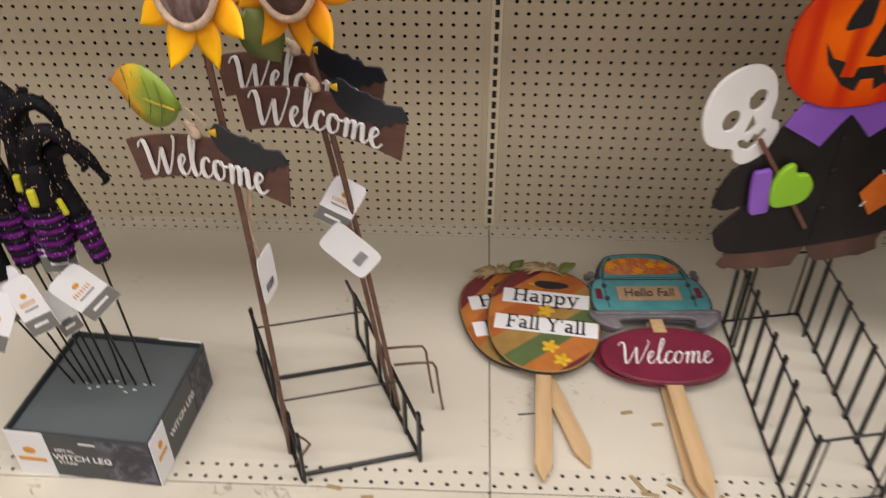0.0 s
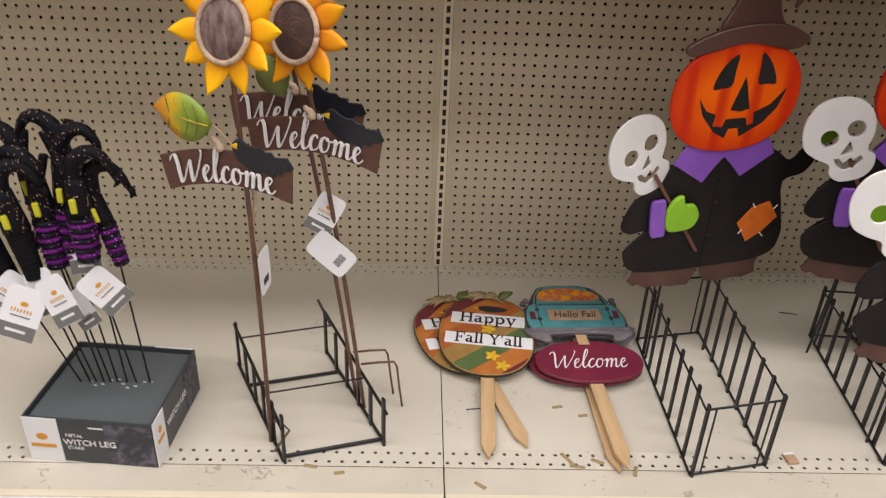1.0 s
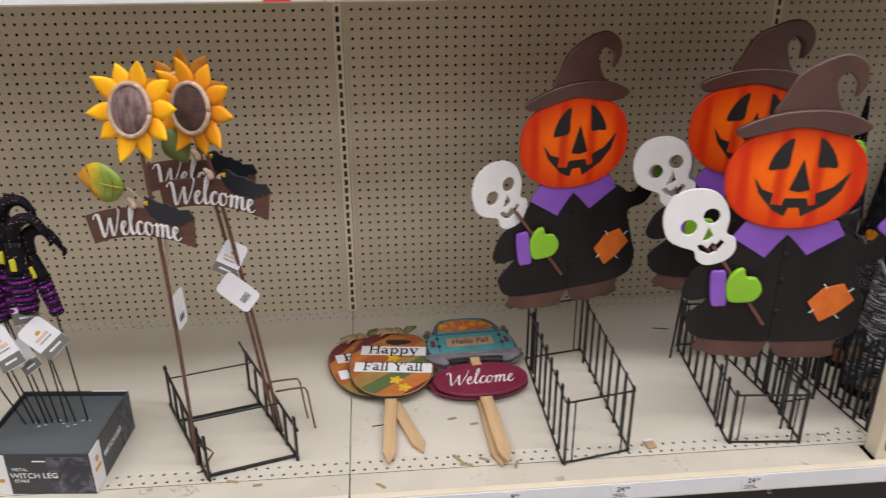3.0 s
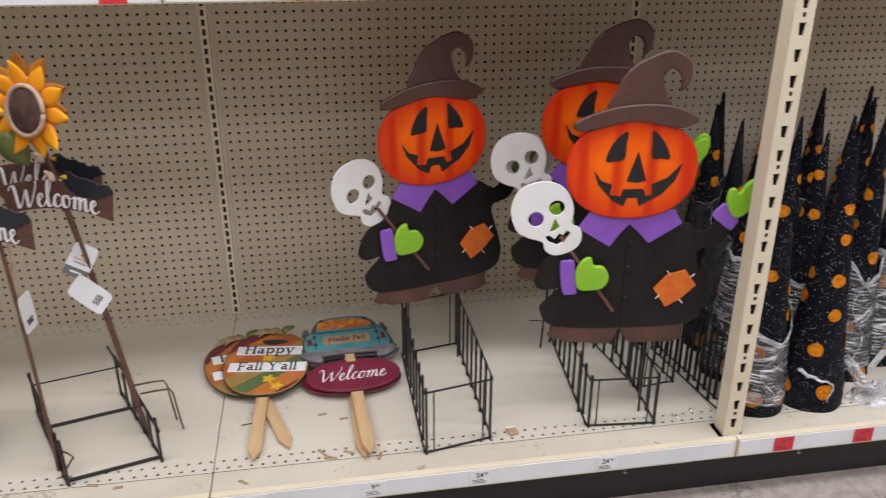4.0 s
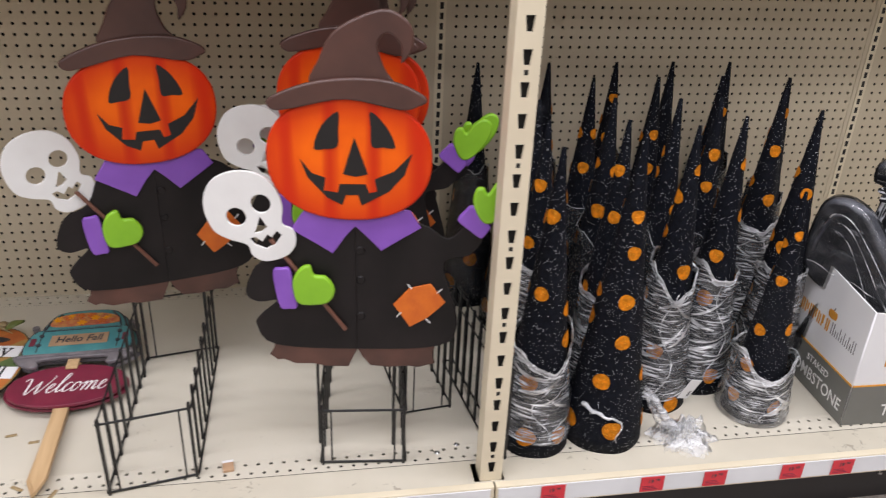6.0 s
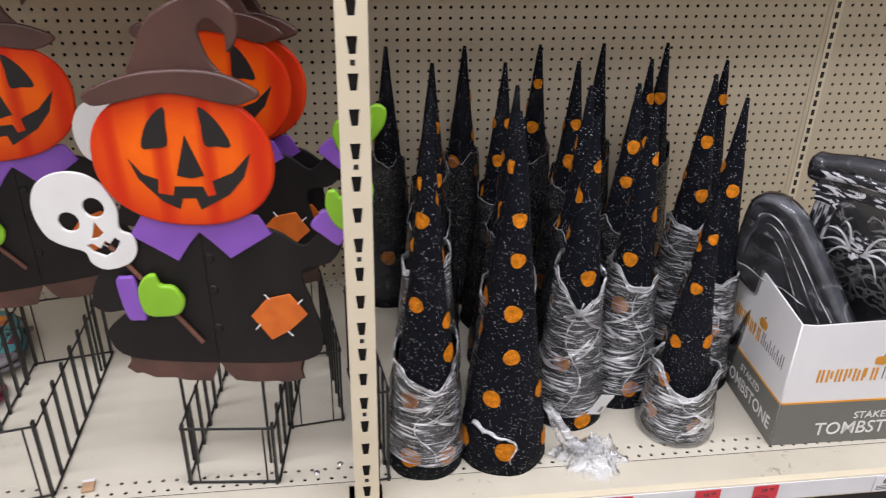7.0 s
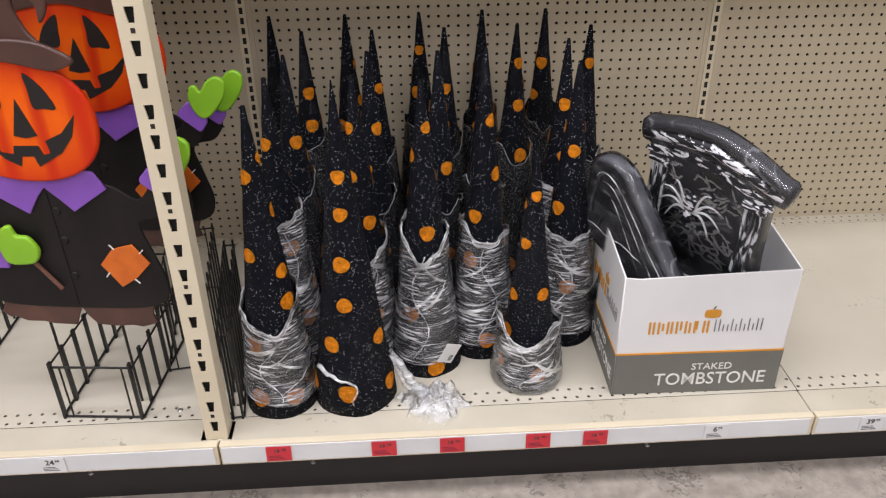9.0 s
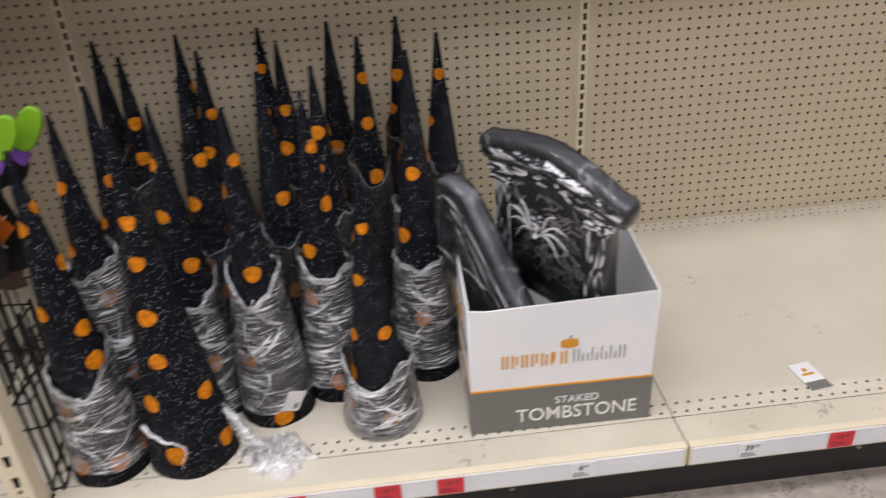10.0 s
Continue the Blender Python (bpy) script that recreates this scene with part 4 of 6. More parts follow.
def film_sleeve(m, z0, z1, seed, skin, sag=0.0, toward=-90):
    """A sleeve of stretch film pulled part of the way down a cone: creased all round, its torn upper edge gathered into strands."""
    rnd = random.Random(seed)
    f = thing("film_sleeve", "torn clear plastic film wrapped round a cone", "plastic wrap", m, "film sleeves")
    near = skin is M_wrap
    verts, faces, N, R = [], [], 64, 36 if near else 16

    def top(a):
        d = (a - radians(toward) + math.pi) % (2 * math.pi) - math.pi
        return z1 + 0.016 * math.cos(a - seed) + 0.007 * math.sin(3 * a + seed) + 0.004 * math.sin(7 * a + 2 * seed) - sag * math.exp(-(d / 0.75) ** 2)

    def skin_at(a, z, k):
        fold = noise.noise((3 * math.cos(a) + seed, 3 * math.sin(a), 70 * z))
        fine = noise.noise((7 * math.cos(a) + seed, 7 * math.sin(a) + 3, 170 * z))
        return cone_skin(z) + 0.0042 + 0.0028 * fold + 0.0010 * fine + 0.006 * k ** 4

    for k in range(R + 1):
        for i in range(N):
            a = 2 * math.pi * i / N
            z = z0 + 0.006 * math.sin(2 * a + seed) * (1 - k / R) * (z0 > 0.01) + (top(a) - z0) * k / R
            r = skin_at(a, z, k / R)
            verts.append((r * math.cos(a), r * math.sin(a), z))
    for k in range(R):
        for i in range(N):
            j = (i + 1) % N
            faces.append((k * N + i, k * N + j, (k + 1) * N + j, (k + 1) * N + i))
    part("sleeve", mesh("sleeve", verts, faces, skin, True), None, f)
    if near:
        # the torn edge, rolled over on itself into a crumpled whitish band of uneven depth
        vs, fs = [], []
        for i in range(N + 1):
            a = 2 * math.pi * i / N
            deep = 0.010 + 0.012 * abs(noise.noise((2.5 * math.cos(a) + seed, 2.5 * math.sin(a), 5)))
            for q in range(5):
                z = top(a) + 0.002 - deep * q / 4 + 0.003 * noise.noise((9 * math.cos(a), 9 * math.sin(a) + seed, 2 * q))
                r = skin_at(a, z, 1 - 0.25 * q / 4) + 0.0018 + 0.0022 * noise.noise((14 * math.cos(a) + seed, 14 * math.sin(a), 3 * q))
                vs.append((r * math.cos(a), r * math.sin(a), z))
        for i in range(N):
            for q in range(4):
                fs.append((i * 5 + q, i * 5 + q + 1, i * 5 + q + 6, i * 5 + q + 5))
        part("rolled_edge", mesh("rolled_edge", vs, fs, M_bunch, True), None, f)
    for w in range(2 if near else 1):
        ring = []
        for i in range(N + 1):
            a = 2 * math.pi * i / N
            z = top(a) - 0.009 * w + 0.006 * noise.noise((4 * math.cos(a) + w, 4 * math.sin(a) + seed, 0))
            r = skin_at(a, z, 1) + 0.001 * w
            ring.append(Vector((r * math.cos(a), r * math.sin(a), z)))
        part("gathered_edge", tube(ring, [0.0004 + (0.0015 if near else 0.0006) * max(0.0, noise.noise((5 * math.cos(i / N * 6.283) + w, 5 * math.sin(i / N * 6.283), seed)) + 0.25) for i in range(N + 1)], M_bunch, 6), None, f)
    # bands of doubled film lying aslant across it, and a loose drawn strand
    for w in range(6 if near else 0):
        a0, lift, run = rnd.uniform(-2.9, -0.6), rnd.uniform(0.2, 0.85), rnd.uniform(0.9, 1.7)
        slope, half = rnd.choice((-1, 1)) * rnd.uniform(0.006, 0.035), rnd.uniform(0.0015, 0.006)
        vs, fs = [], []
        for i in range(15):
            t = i / 14
            a = a0 + run * (t - 0.5)
            zc = z0 + (z1 - z0) * lift + slope * (2 * t - 1) - 0.008 * math.sin(math.pi * t)
            for q in (-1, 0, 1):
                z = min(zc + q * half * math.sin(math.pi * (0.12 + 0.76 * t)), top(a))
                r = skin_at(a, z, 0) + 0.0022 + 0.0006 * (q == 0)
                vs.append((r * math.cos(a), r * math.sin(a), z))
        for i in range(14):
            for q in (0, 1):
                fs.append((i * 3 + q, i * 3 + q + 1, i * 3 + q + 4, i * 3 + q + 3))
        part("film_band", mesh("film_band", vs, fs, M_bunch, True), None, f)
    if near:
        a, tail = -math.pi / 2 + rnd.uniform(-0.4, 0.5), []
        for k in range(14):
            z = max(z1 - sag - (z1 - sag - z0 - 0.01) * k / 13, 0.004)
            b = a + 0.3 * math.sin(k * 0.6 + seed)
            r = skin_at(b, z, 0) + 0.0022
            tail.append(Vector((r * math.cos(b), r * math.sin(b), z)))
        part("film_strand", tube(tail, [0.0010 + 0.0007 * math.sin(k * 2 + seed) for k in range(14)], M_bunch, 6), None, f)
    return f


def tube(path, radii, material, n=8):
    """A tapered tube along a path."""
    verts, faces = [], []
    for k, p in enumerate(path):
        d = (path[min(k + 1, len(path) - 1)] - path[max(k - 1, 0)]).normalized()
        u = d.cross(Vector((0.3, 1, 0.2))).normalized()
        w = d.cross(u)
        for i in range(n):
            a = 2 * math.pi * i / n
            verts.append(tuple(p + (u * math.cos(a) + w * math.sin(a)) * radii[k]))
    for k in range(len(path) - 1):
        for i in range(n):
            j = (i + 1) % n
            faces.append((k * n + i, k * n + j, (k + 1) * n + j, (k + 1) * n + i))
    faces += [tuple(range(n))[::-1], tuple((len(path) - 1) * n + i for i in range(n))]
    return mesh("tube", verts, faces, material, True)


CONES = ((1.333, -0.706), (1.489, -0.70), (1.648, -0.595), (1.778, -0.54), (1.865, -0.668), (1.972, -0.505), (1.349, -0.555), (1.516, -0.555),
         (1.369, -0.41), (1.542, -0.40), (1.69, -0.41), (1.793, -0.40), (1.98, -0.345), (1.391, -0.232), (1.55, -0.235), (1.715, -0.23), (1.884, -0.222), (2.052, -0.24),
         (1.30, -0.09), (1.482, -0.09), (1.662, -0.085), (1.817, -0.08), (1.974, -0.082))
DOTS = {0: ((2, 558), (-130, 525), (2, 451), (-128, 368), (-33, 328), (-36, 262), (-127, 172), (-60, 48), (-119, 49), (2, 149))}
DOTS[1] = (-90, 520), (-91, 447), (-97, 345), (-95, 258), (-124, 166), (-31, 167), (-97, 58), (-26, 53), (171, 349), (-165, 55)
DOTS[2] = (-82, 345), (-124, 155), (-77, 24), (-175, 504), (-54, 564)
DOTS[3] = (-124, 348), (-86, 52), (-130, 245), (-37, 438), (-46, 553)
DOTS[4] = (-87, 543), (-132, 419), (-156, 271), (-58, 280), (-74, 49), (-160, 164), (-168, 63)
DOTS[5] = (-140, 339), (-96, 155), (-100, 470), (-150, 60)
DOTS[6], DOTS[7] = ((-125, 525), (-60, 300), (-140, 400)), ((-140, 552), (-59, 351), (-119, 452))
DOTS[8], DOTS[9], DOTS[10], DOTS[11] = ((-60, 470), (-140, 380)), ((-50, 490), (-120, 400)), ((164, 482), (-60, 400)), ((-112, 451), (-94, 526))
DOTS[12], DOTS[13], DOTS[14], DOTS[15] = ((-90, 391), (-99, 512)), ((-70, 516), (-74, 439), (-172, 265)), ((-53, 523), (-110, 440)), ((-85, 517), (-105, 432))
DOTS[16], DOTS[17], DOTS[18] = ((-62, 569), (-75, 469), (-69, 345)), ((-87, 570), (-157, 464), (-169, 376)), ()
DOTS[19], DOTS[20], DOTS[21], DOTS[22] = ((-3, 535), (-20, 443), (-131, 381), (-17, 352)), ((-98, 566), (-114, 462)), ((-102, 365),), ((-112, 525), (-144, 443))
cones = []
for i, (x, y) in enumerate(CONES):
    cones.append(glitter_cone(i * 1.7 + 0.4, pose(x, y, DECK), DOTS[i], stacked_skin if i == 1 else cone_skin, 0.695 if i == 1 else CH))
cones[4].scale = (0.86, 0.86, 0.82)
# the second cone in the front row is two cones stacked: the upper one's hem shows as a lip
hem = [Vector((0.0745 * math.cos(a), 0.0745 * math.sin(a), 0.10 + 0.003 * math.sin(a + 0.4))) for a in [2 * math.pi * k / 40 for k in range(41)]]
part("hem", tube(hem, [0.0032] * 41, M_cone), None, cones[1])
# how far each sleeve of film reaches up its cone, how deep its edge sags and towards where
for i, z0, z1, sag, toward in ((0, 0.035, 0.265, 0.06, -85), (2, 0.04, 0.345, 0.05, -105), (3, 0.04, 0.315, 0.02, -100), (4, 0.004, 0.165, 0.055, -105), (5, 0.03, 0.285, 0.03, -80)):
    film_sleeve(pose(*CONES[i], DECK), z0, z1, i * 0.9 + 0.5, M_wrap, sag, toward)
# most sleeves further back take the film copy that is darkened for shade
for i, z1 in enumerate((0.37, 0.30, 0.38, 0.34, 0.33, 0.35, 0.33, 0.40, 0.37, 0.39, 0.37, 0.37, 0.40, 0.40, 0.40, 0.39, 0.40)):
    film_sleeve(pose(*CONES[i + 6], DECK), 0.02, z1, (i + 6) * 0.9 + 0.5, M_wrap if i in (0, 1, 6) else M_wrap_shaded, 0.03)

# the torn heap of film on the deck, with a drawn-out strand running up to the cone
heap = thing("film_heap", "crumpled heap of torn clear plastic film", "plastic wrap", pose(1.655, -0.762, DECK))
for w, (rx, ry, up, cx, cy, sd) in enumerate(((0.062, 0.05, 0.034, 0, 0, 1.3), (0.048, 0.058, 0.046, 0.008, -0.004, 4.1), (0.04, 0.035, 0.03, -0.03, 0.014, 7.7))):
    vs, fs, N, R = [], [], 56, 22
    for k in range(R + 1):
        for i in range(N):
            a, q = 2 * math.pi * i / N, k / R
            edge = 1 + 0.35 * noise.noise((2.2 * math.cos(a) + sd, 2.2 * math.sin(a), 0)) + 0.22 * noise.noise((6 * math.cos(a), 6 * math.sin(a) + sd, 1))
            x, y = rx * q * edge * math.cos(a), ry * q * edge * math.sin(a)
            crumple = abs(noise.noise((45 * x + sd, 45 * y, 0.3))) + 0.45 * abs(noise.noise((100 * x, 100 * y + sd, 0.8))) + 0.12 * abs(noise.noise((220 * x, 220 * y, sd)))
            vs.append((cx + x, cy + y, max(up * (1 - q ** 1.6) * (0.35 + 1.5 * crumple) + 0.012 * crumple, 0.0005)))
    for k in range(R):
        for i in range(N):
            j = (i + 1) % N
            fs.append((k * N + i, k * N + j, (k + 1) * N + j, (k + 1) * N + i))
    part("film_clump", mesh("film_clump", vs, fs, M_heap, True), None, heap)
for w, off in enumerate((0.0, 0.007, -0.006)):
    part("film_strand", tube([Vector((-0.088 + 0.078 * t + off * t, 0.04 - 0.035 * t - 0.012 * math.sin(3 * t), 0.105 - 0.088 * t + off + 0.010 * math.sin(6 * t + w))) for t in [i / 14 for i in range(15)]], [0.003 + 0.006 * math.sin(2.4 * i / 14) + 0.0016 * math.sin(2.1 * i + w) for i in range(15)], M_heap), None, heap)
wisp = thing("film_wisp", "thin torn strand of white film on a cone", "plastic wrap", pose(1.489, -0.70, DECK))
part("film_strand", tube([Vector((0.084 * math.sin(-0.95 + 0.1 * i), -0.084 * math.cos(-0.95 + 0.1 * i), 0.110 - 0.0028 * i + 0.003 * math.sin(1.7 * i))) for i in range(11)], [0.0045 - 0.00032 * i + 0.001 * (i % 2) for i in range(11)], M_bunch), None, wisp)
part("film_strand", tube([Vector((0.085 * math.sin(0.05 + 0.07 * math.sin(i * 0.7)), -0.085 * math.cos(0.05) - 0.0006 * i, 0.083 - 0.0065 * i)) for i in range(9)], [0.0018 - 0.0001 * i for i in range(9)], M_bunch), None, wisp)
ct = thing("hang_tag", "white barcode tag hanging on a wrapped cone", "tag", pose(1.693, -0.686, DECK + 0.076, 14, 20, 18))
part("card", box(-0.017, -0.0006, -0.029, 0.017, 0.0006, 0.029), M_white, ct)
for k in range(7):
    part("barcode_bar", box(0.004, -0.001, -0.021 + k * 0.0025, 0.012, -0.0005, -0.0198 + k * 0.0025), M_text, ct)


# ---- carton of tombstones ----
carton = thing("tombstone_carton", "open white and grey display carton of staked tombstones", "carton", pose(2.213, -0.757, DECK, 0, 0, -1))
CW, CD, FH, BH, GH = 0.175, 0.255, 0.295, 0.325, 0.105


def wall_panel(pts, y_or_x, along, thick=0.004):
    """A card wall with an uneven top, standing along x or along y."""
    d = plate("panel", [pts], thick, M_white, 0.0008)
    if along == "y":
        d.transform(pose(0, 0, 0, 0, 0, 90))
    d.transform(Matrix.Translation((0, y_or_x, 0) if along == "x" else (y_or_x, 0, 0)))
    return d


part("front_wall", wall_panel([(-CW, 0), (CW, 0), (CW, FH + 0.008), (-CW + 0.03, FH - 0.004), (-CW, FH)], 0, "x"), None, carton)
part("back_wall", wall_panel([(-CW, 0), (CW, 0), (CW, BH), (-CW, BH + 0.008)], CD, "x"), None, carton)
for s in (-1, 1):
    part("side_wall", wall_panel([(0, 0), (CD, 0), (CD, BH), (0, FH + (0.008 if s > 0 else 0))], s * CW, "y"), None, carton)
part("carton_floor", box(-CW, 0, 0.002, CW, CD, 0.006), M_white, carton)
part("grey_band", box(-CW - 0.001, -0.0034, 0.001, CW + 0.001, -0.0021, GH), M_grey, carton)
part("orange_line", box(-CW - 0.001, -0.0036, GH, CW + 0.001, -0.0021, GH + 0.004), M_orange, carton)
for s in (-1, 1):
    x = s * (CW + 0.0021)
    part("grey_band", box(min(x, x + s * 0.0013), -0.001, 0.001, max(x, x + s * 0.0013), CD, GH), M_grey, carton)
    part("orange_line", box(min(x, x + s * 0.0015), -0.001, GH, max(x, x + s * 0.0015), CD, GH + 0.004), M_orange, carton)
part("title", letters("title", "STAKED", 0.024, M_ltr, bold=0.0001), None, carton, at=pose(0.03, -0.0039, 0.069))
part("title", letters("title", "TOMBSTONE", 0.045, M_ltr, bold=0.0002, squeeze=0.9), None, carton, at=pose(0.03, -0.0039, 0.036))
part("title", letters("title", "STAKED", 0.024, M_ltr), None, carton, at=pose(-CW - 0.0039, 0.12, 0.078, 0, 0, -90))
part("title", letters("title", "TOMBSTONE", 0.042, M_ltr, bold=0.0002, squeeze=0.85), None, carton, at=pose(-CW - 0.0039, 0.12, 0.040, 0, 0, -90))
# the maker's mark as plain shapes: a small pumpkin and two rows of bars


def mark(at):
    for k, x in enumerate((-0.012, -0.006, 0, 0.006, 0.012)):
        part("mark_rib", plate("mark_rib", [ellipse(x, 0.032, 0.0052, 0.0115 - abs(k - 2) * 0.001, 18)], 0.0008, M_orange, 0, 0.0002 * (2 - abs(k - 2))), None, carton, at=at)
    part("mark_stem", plate("mark_stem", [mm((-2, 43), (2, 43), (5, 50), (2, 50))], 0.0008, M_grey), None, carton, at=at)
    for k in range(7):
        x, wide = -0.128 + k * 0.0186, 0.0125 if k != 5 else 0.008
        for dx, lo, hi in ((0.0, -0.015, 0.015), (wide - 0.0042, -0.015 + 0.008 * (k % 2), 0.015 - 0.004 * (k % 3 == 1))):
            part("mark_bar", box(x + dx, -0.0006, lo, x + dx + 0.0042, 0.0004, hi), M_orange, carton, at=at)
    for k in range(6):
        x = 0.008 + k * 0.0175
        for dx, lo, hi in ((0.0, -0.013, 0.017 if k % 5 != 1 else 0.004), (0.009, -0.013, 0.004 + 0.013 * (k % 5 == 0))):
            part("mark_bar", box(x + dx, -0.0006, lo, x + dx + 0.0019, 0.0004, hi), M_steel, carton, at=at)


mark(pose(0.012, -0.0026, 0.172))
mark(pose(-CW - 0.0026, 0.12, 0.185, 0, 0, -90) @ Matrix.Diagonal((0.9, 1, 1, 1)))


def tombstone(m, dark, label):
    t = thing("tombstone", label, "tombstone", m, "foam tombstones")
    if dark:
        out = [(-0.105, 0), (0.118, 0)] + spline(mm((122, 262), (84, 335), (30, 415), (-20, 476), (-70, 488), (-103, 450), (-108, 300), (-50, 250), (50, 240)), 5)[:36]
        part("slab", plate("slab", [out], 0.034, M_foam2, 0.009), None, t)
        inner = spline(mm((94, 265), (58, 330), (10, 398), (-32, 446), (-64, 454), (-80, 425), (-82, 320)), 4)[:24]
        path = [Vector((x, -0.018, z)) for x, z in inner]
        part("rim_moulding", tube(path, [0.005] * len(path), M_foam2), None, t)
        # a second arch inside the first, and whitish creases where the film is drawn tight
        arch = [Vector((x, -0.018, z)) for x, z in spline(mm((60, 262), (34, 300), (-4, 352), (-38, 372), (-58, 352), (-62, 300)), 4)[:20]]
        part("rim_moulding", tube(arch, [0.004] * len(arch), M_foam2), None, t)
        for k, (side, rad) in enumerate(((1.0, 0.0012), (0.84, 0.0008), (0.62, 0.0007))):
            line = [Vector((x * side - 0.006 * k, -0.0262, z * (0.7 + 0.3 * side) + 0.006)) for x, z in inner[:20 - 3 * k]]
            part("film_crease", tube(line, [rad * (0.7 + 0.5 * math.sin(i * 1.1 + k)) for i in range(len(line))], M_bunch, 6), None, t)
        cross = [Vector((-0.098 + 0.016 * i, -0.0264, 0.318 + 0.004 * math.sin(1.3 * i) - 0.002 * i)) for i in range(10)]
        part("film_crease", tube(cross, [0.0005 + 0.0004 * (i % 3) for i in range(10)], M_bunch, 6), None, t)
        out2 = [(x * 1.03, z * 1.015 - 0.002) for x, z in out]
    else:
        out = spline(mm((-118, 0), (0, -2), (118, 0), (118, 120), (118, 238), (142, 250), (146, 288), (120, 297), (70, 316), (0, 330), (-70, 318), (-120, 300), (-146, 290), (-142, 252), (-118, 238), (-118, 120)), 3)
        part("slab", plate("slab", [out], 0.038, M_stone, 0.009), None, t)
        rnd = random.Random(11)
        # entablature: a deep cornice with a dry-brushed frieze under it
        part("cornice", tube([Vector((-0.138, -0.016, 0.268)), Vector((-0.07, -0.018, 0.288)), Vector((0, -0.019, 0.301)), Vector((0.07, -0.018, 0.288)), Vector((0.138, -0.016, 0.268))], [0.009, 0.011, 0.012, 0.011, 0.009], M_foam), None, t)
        part("frieze", plate("frieze", [spline(mm((-122, 236), (-60, 250), (0, 258), (60, 250), (122, 236), (122, 252), (60, 268), (0, 276), (-60, 268), (-122, 252)), 3)], 0.006, M_foam, 0.002, 0.020), None, t)
        for sd in (-1, 1):
            for k in range(4):
                x = sd * 0.097 + (k - 1.5) * 0.009
                part("pilaster_flute", rod(bmesh.new(), (x, -0.019, 0.01), (x, -0.019, 0.228), 0.0042, 8), M_flute, t)
            part("pilaster_cap", box(sd * 0.097 - 0.022, -0.027, 0.222, sd * 0.097 + 0.022, -0.017, 0.238, 0.003), M_foam, t)
        body = bmesh.new()
        for cx, cz, rx, rz in ((-0.02, 0.142, 0.011, 0.014), (-0.02, 0.171, 0.019, 0.022)):
            bmesh.ops.create_uvsphere(body, u_segments=14, v_segments=8, radius=1, matrix=Matrix.LocRotScale((cx, -0.020, cz), None, (rx, 0.009, rz)))
        part("spider_body", body, M_foam, t)
        for sd in (-1, 1):
            for k in range(4):
                a = 1.05 - 0.62 * k
                pts = [Vector((-0.02 + sd * (0.009 + 0.058 * q * math.cos(a)), -0.022 - 0.003 * math.sin(3.1 * q), 0.152 + 0.058 * q * math.sin(a) + 0.020 * math.sin(q * 3.0))) for q in [i / 8 for i in range(9)]]
                part("spider_leg", tube(pts, [0.0034 - 0.00025 * i for i in range(9)], M_relief, 6), None, t)
        # carved leaves and scratches below, picked out in white
        for cx, cz, turn in ((-0.06, 0.125, 0.7), (-0.045, 0.09, 0.5), (0.03, 0.10, -0.5), (0.055, 0.12, -0.8), (0.0, 0.075, 0.1)):
            ring = [Vector((cx + 0.026 * math.cos(u) * math.cos(turn) - 0.011 * math.sin(u) * math.sin(turn), -0.0195, cz + 0.026 * math.cos(u) * math.sin(turn) + 0.011 * math.sin(u) * math.cos(turn))) for u in [2 * math.pi * i / 20 for i in range(21)]]
            part("carved_leaf", tube(ring, [0.0016 + 0.0009 * math.sin(i * 0.8) for i in range(21)], M_relief, 6), None, t)
        for k in range(90):
            x, z, a, ln = rnd.uniform(-0.07, 0.07), rnd.choice((rnd.uniform(0.06, 0.14), rnd.uniform(0.17, 0.235))), rnd.uniform(-1.1, 1.1), rnd.uniform(0.012, 0.034)
            part("brush_stroke", tube([Vector((x + ln * (q / 4 - 0.5) * math.cos(a), -0.0188, z + ln * (q / 4 - 0.5) * math.sin(a) + 0.004 * math.sin(q + k))) for q in range(5)], [0.0006, 0.0026, 0.0017, 0.0028, 0.0006], M_relief, 6), None, t)
        out2 = [(x * 1.015, z * 1.012 - 0.002) for x, z in out]
    part("shrink_film", plate("shrink_film", [out2], 0.044, M_cut, 0.011), None, t, "glossy clear shrink film")
    return t


tombstone(pose(2.226, -0.614, DECK + 0.218, 10, 8, -52) @ Matrix.Diagonal((1.12, 1, 1.10, 1)), False, "grey foam tombstone with spider relief in shrink film")
tombstone(pose(2.096, -0.606, DECK + 0.008, 4, 2, -61) @ Matrix.Diagonal((1.15, 1, 0.95, 1)), True, "dark arched foam tombstone in shrink film")
fallen = thing("hang_tag", "white and grey product tag lying on the deck", "tag", pose(2.757, -0.70, DECK + 0.002, 0, 0, 8))
part("card", box(-0.024, -0.042, -0.0008, 0.024, 0.042, 0.0008), M_white, fallen)
part("grey_end", box(-0.024, -0.042, 0.0008, 0.024, -0.018, 0.0014), M_grey, fallen)
part("mark_bar", box(-0.014, 0.002, 0.0008, 0.014, 0.009, 0.0014), M_orange, fallen)
part("mark_rib", box(-0.005, 0.014, 0.0008, 0.005, 0.024, 0.0014), M_orange, fallen)


# ---- sunflower stakes ----
def petal(length, width, curl):
    verts, faces, n = [], [], 8
    for i in range(n + 1):
        t = i / n
        w = width * math.sin(math.pi * (0.24 + 0.76 * t)) ** 0.95 + 0.0004
        for s in (-1, -0.5, 0, 0.5, 1):
            verts.append((s * w, -curl * t * t * length - 0.0022 * (1 - abs(s)) + 0.001 * abs(s), t * length))
    for i in range(n):
        for k in range(4):
            o = i * 5 + k
            faces.append((o, o + 1, o + 6, o + 5))
    return verts, faces


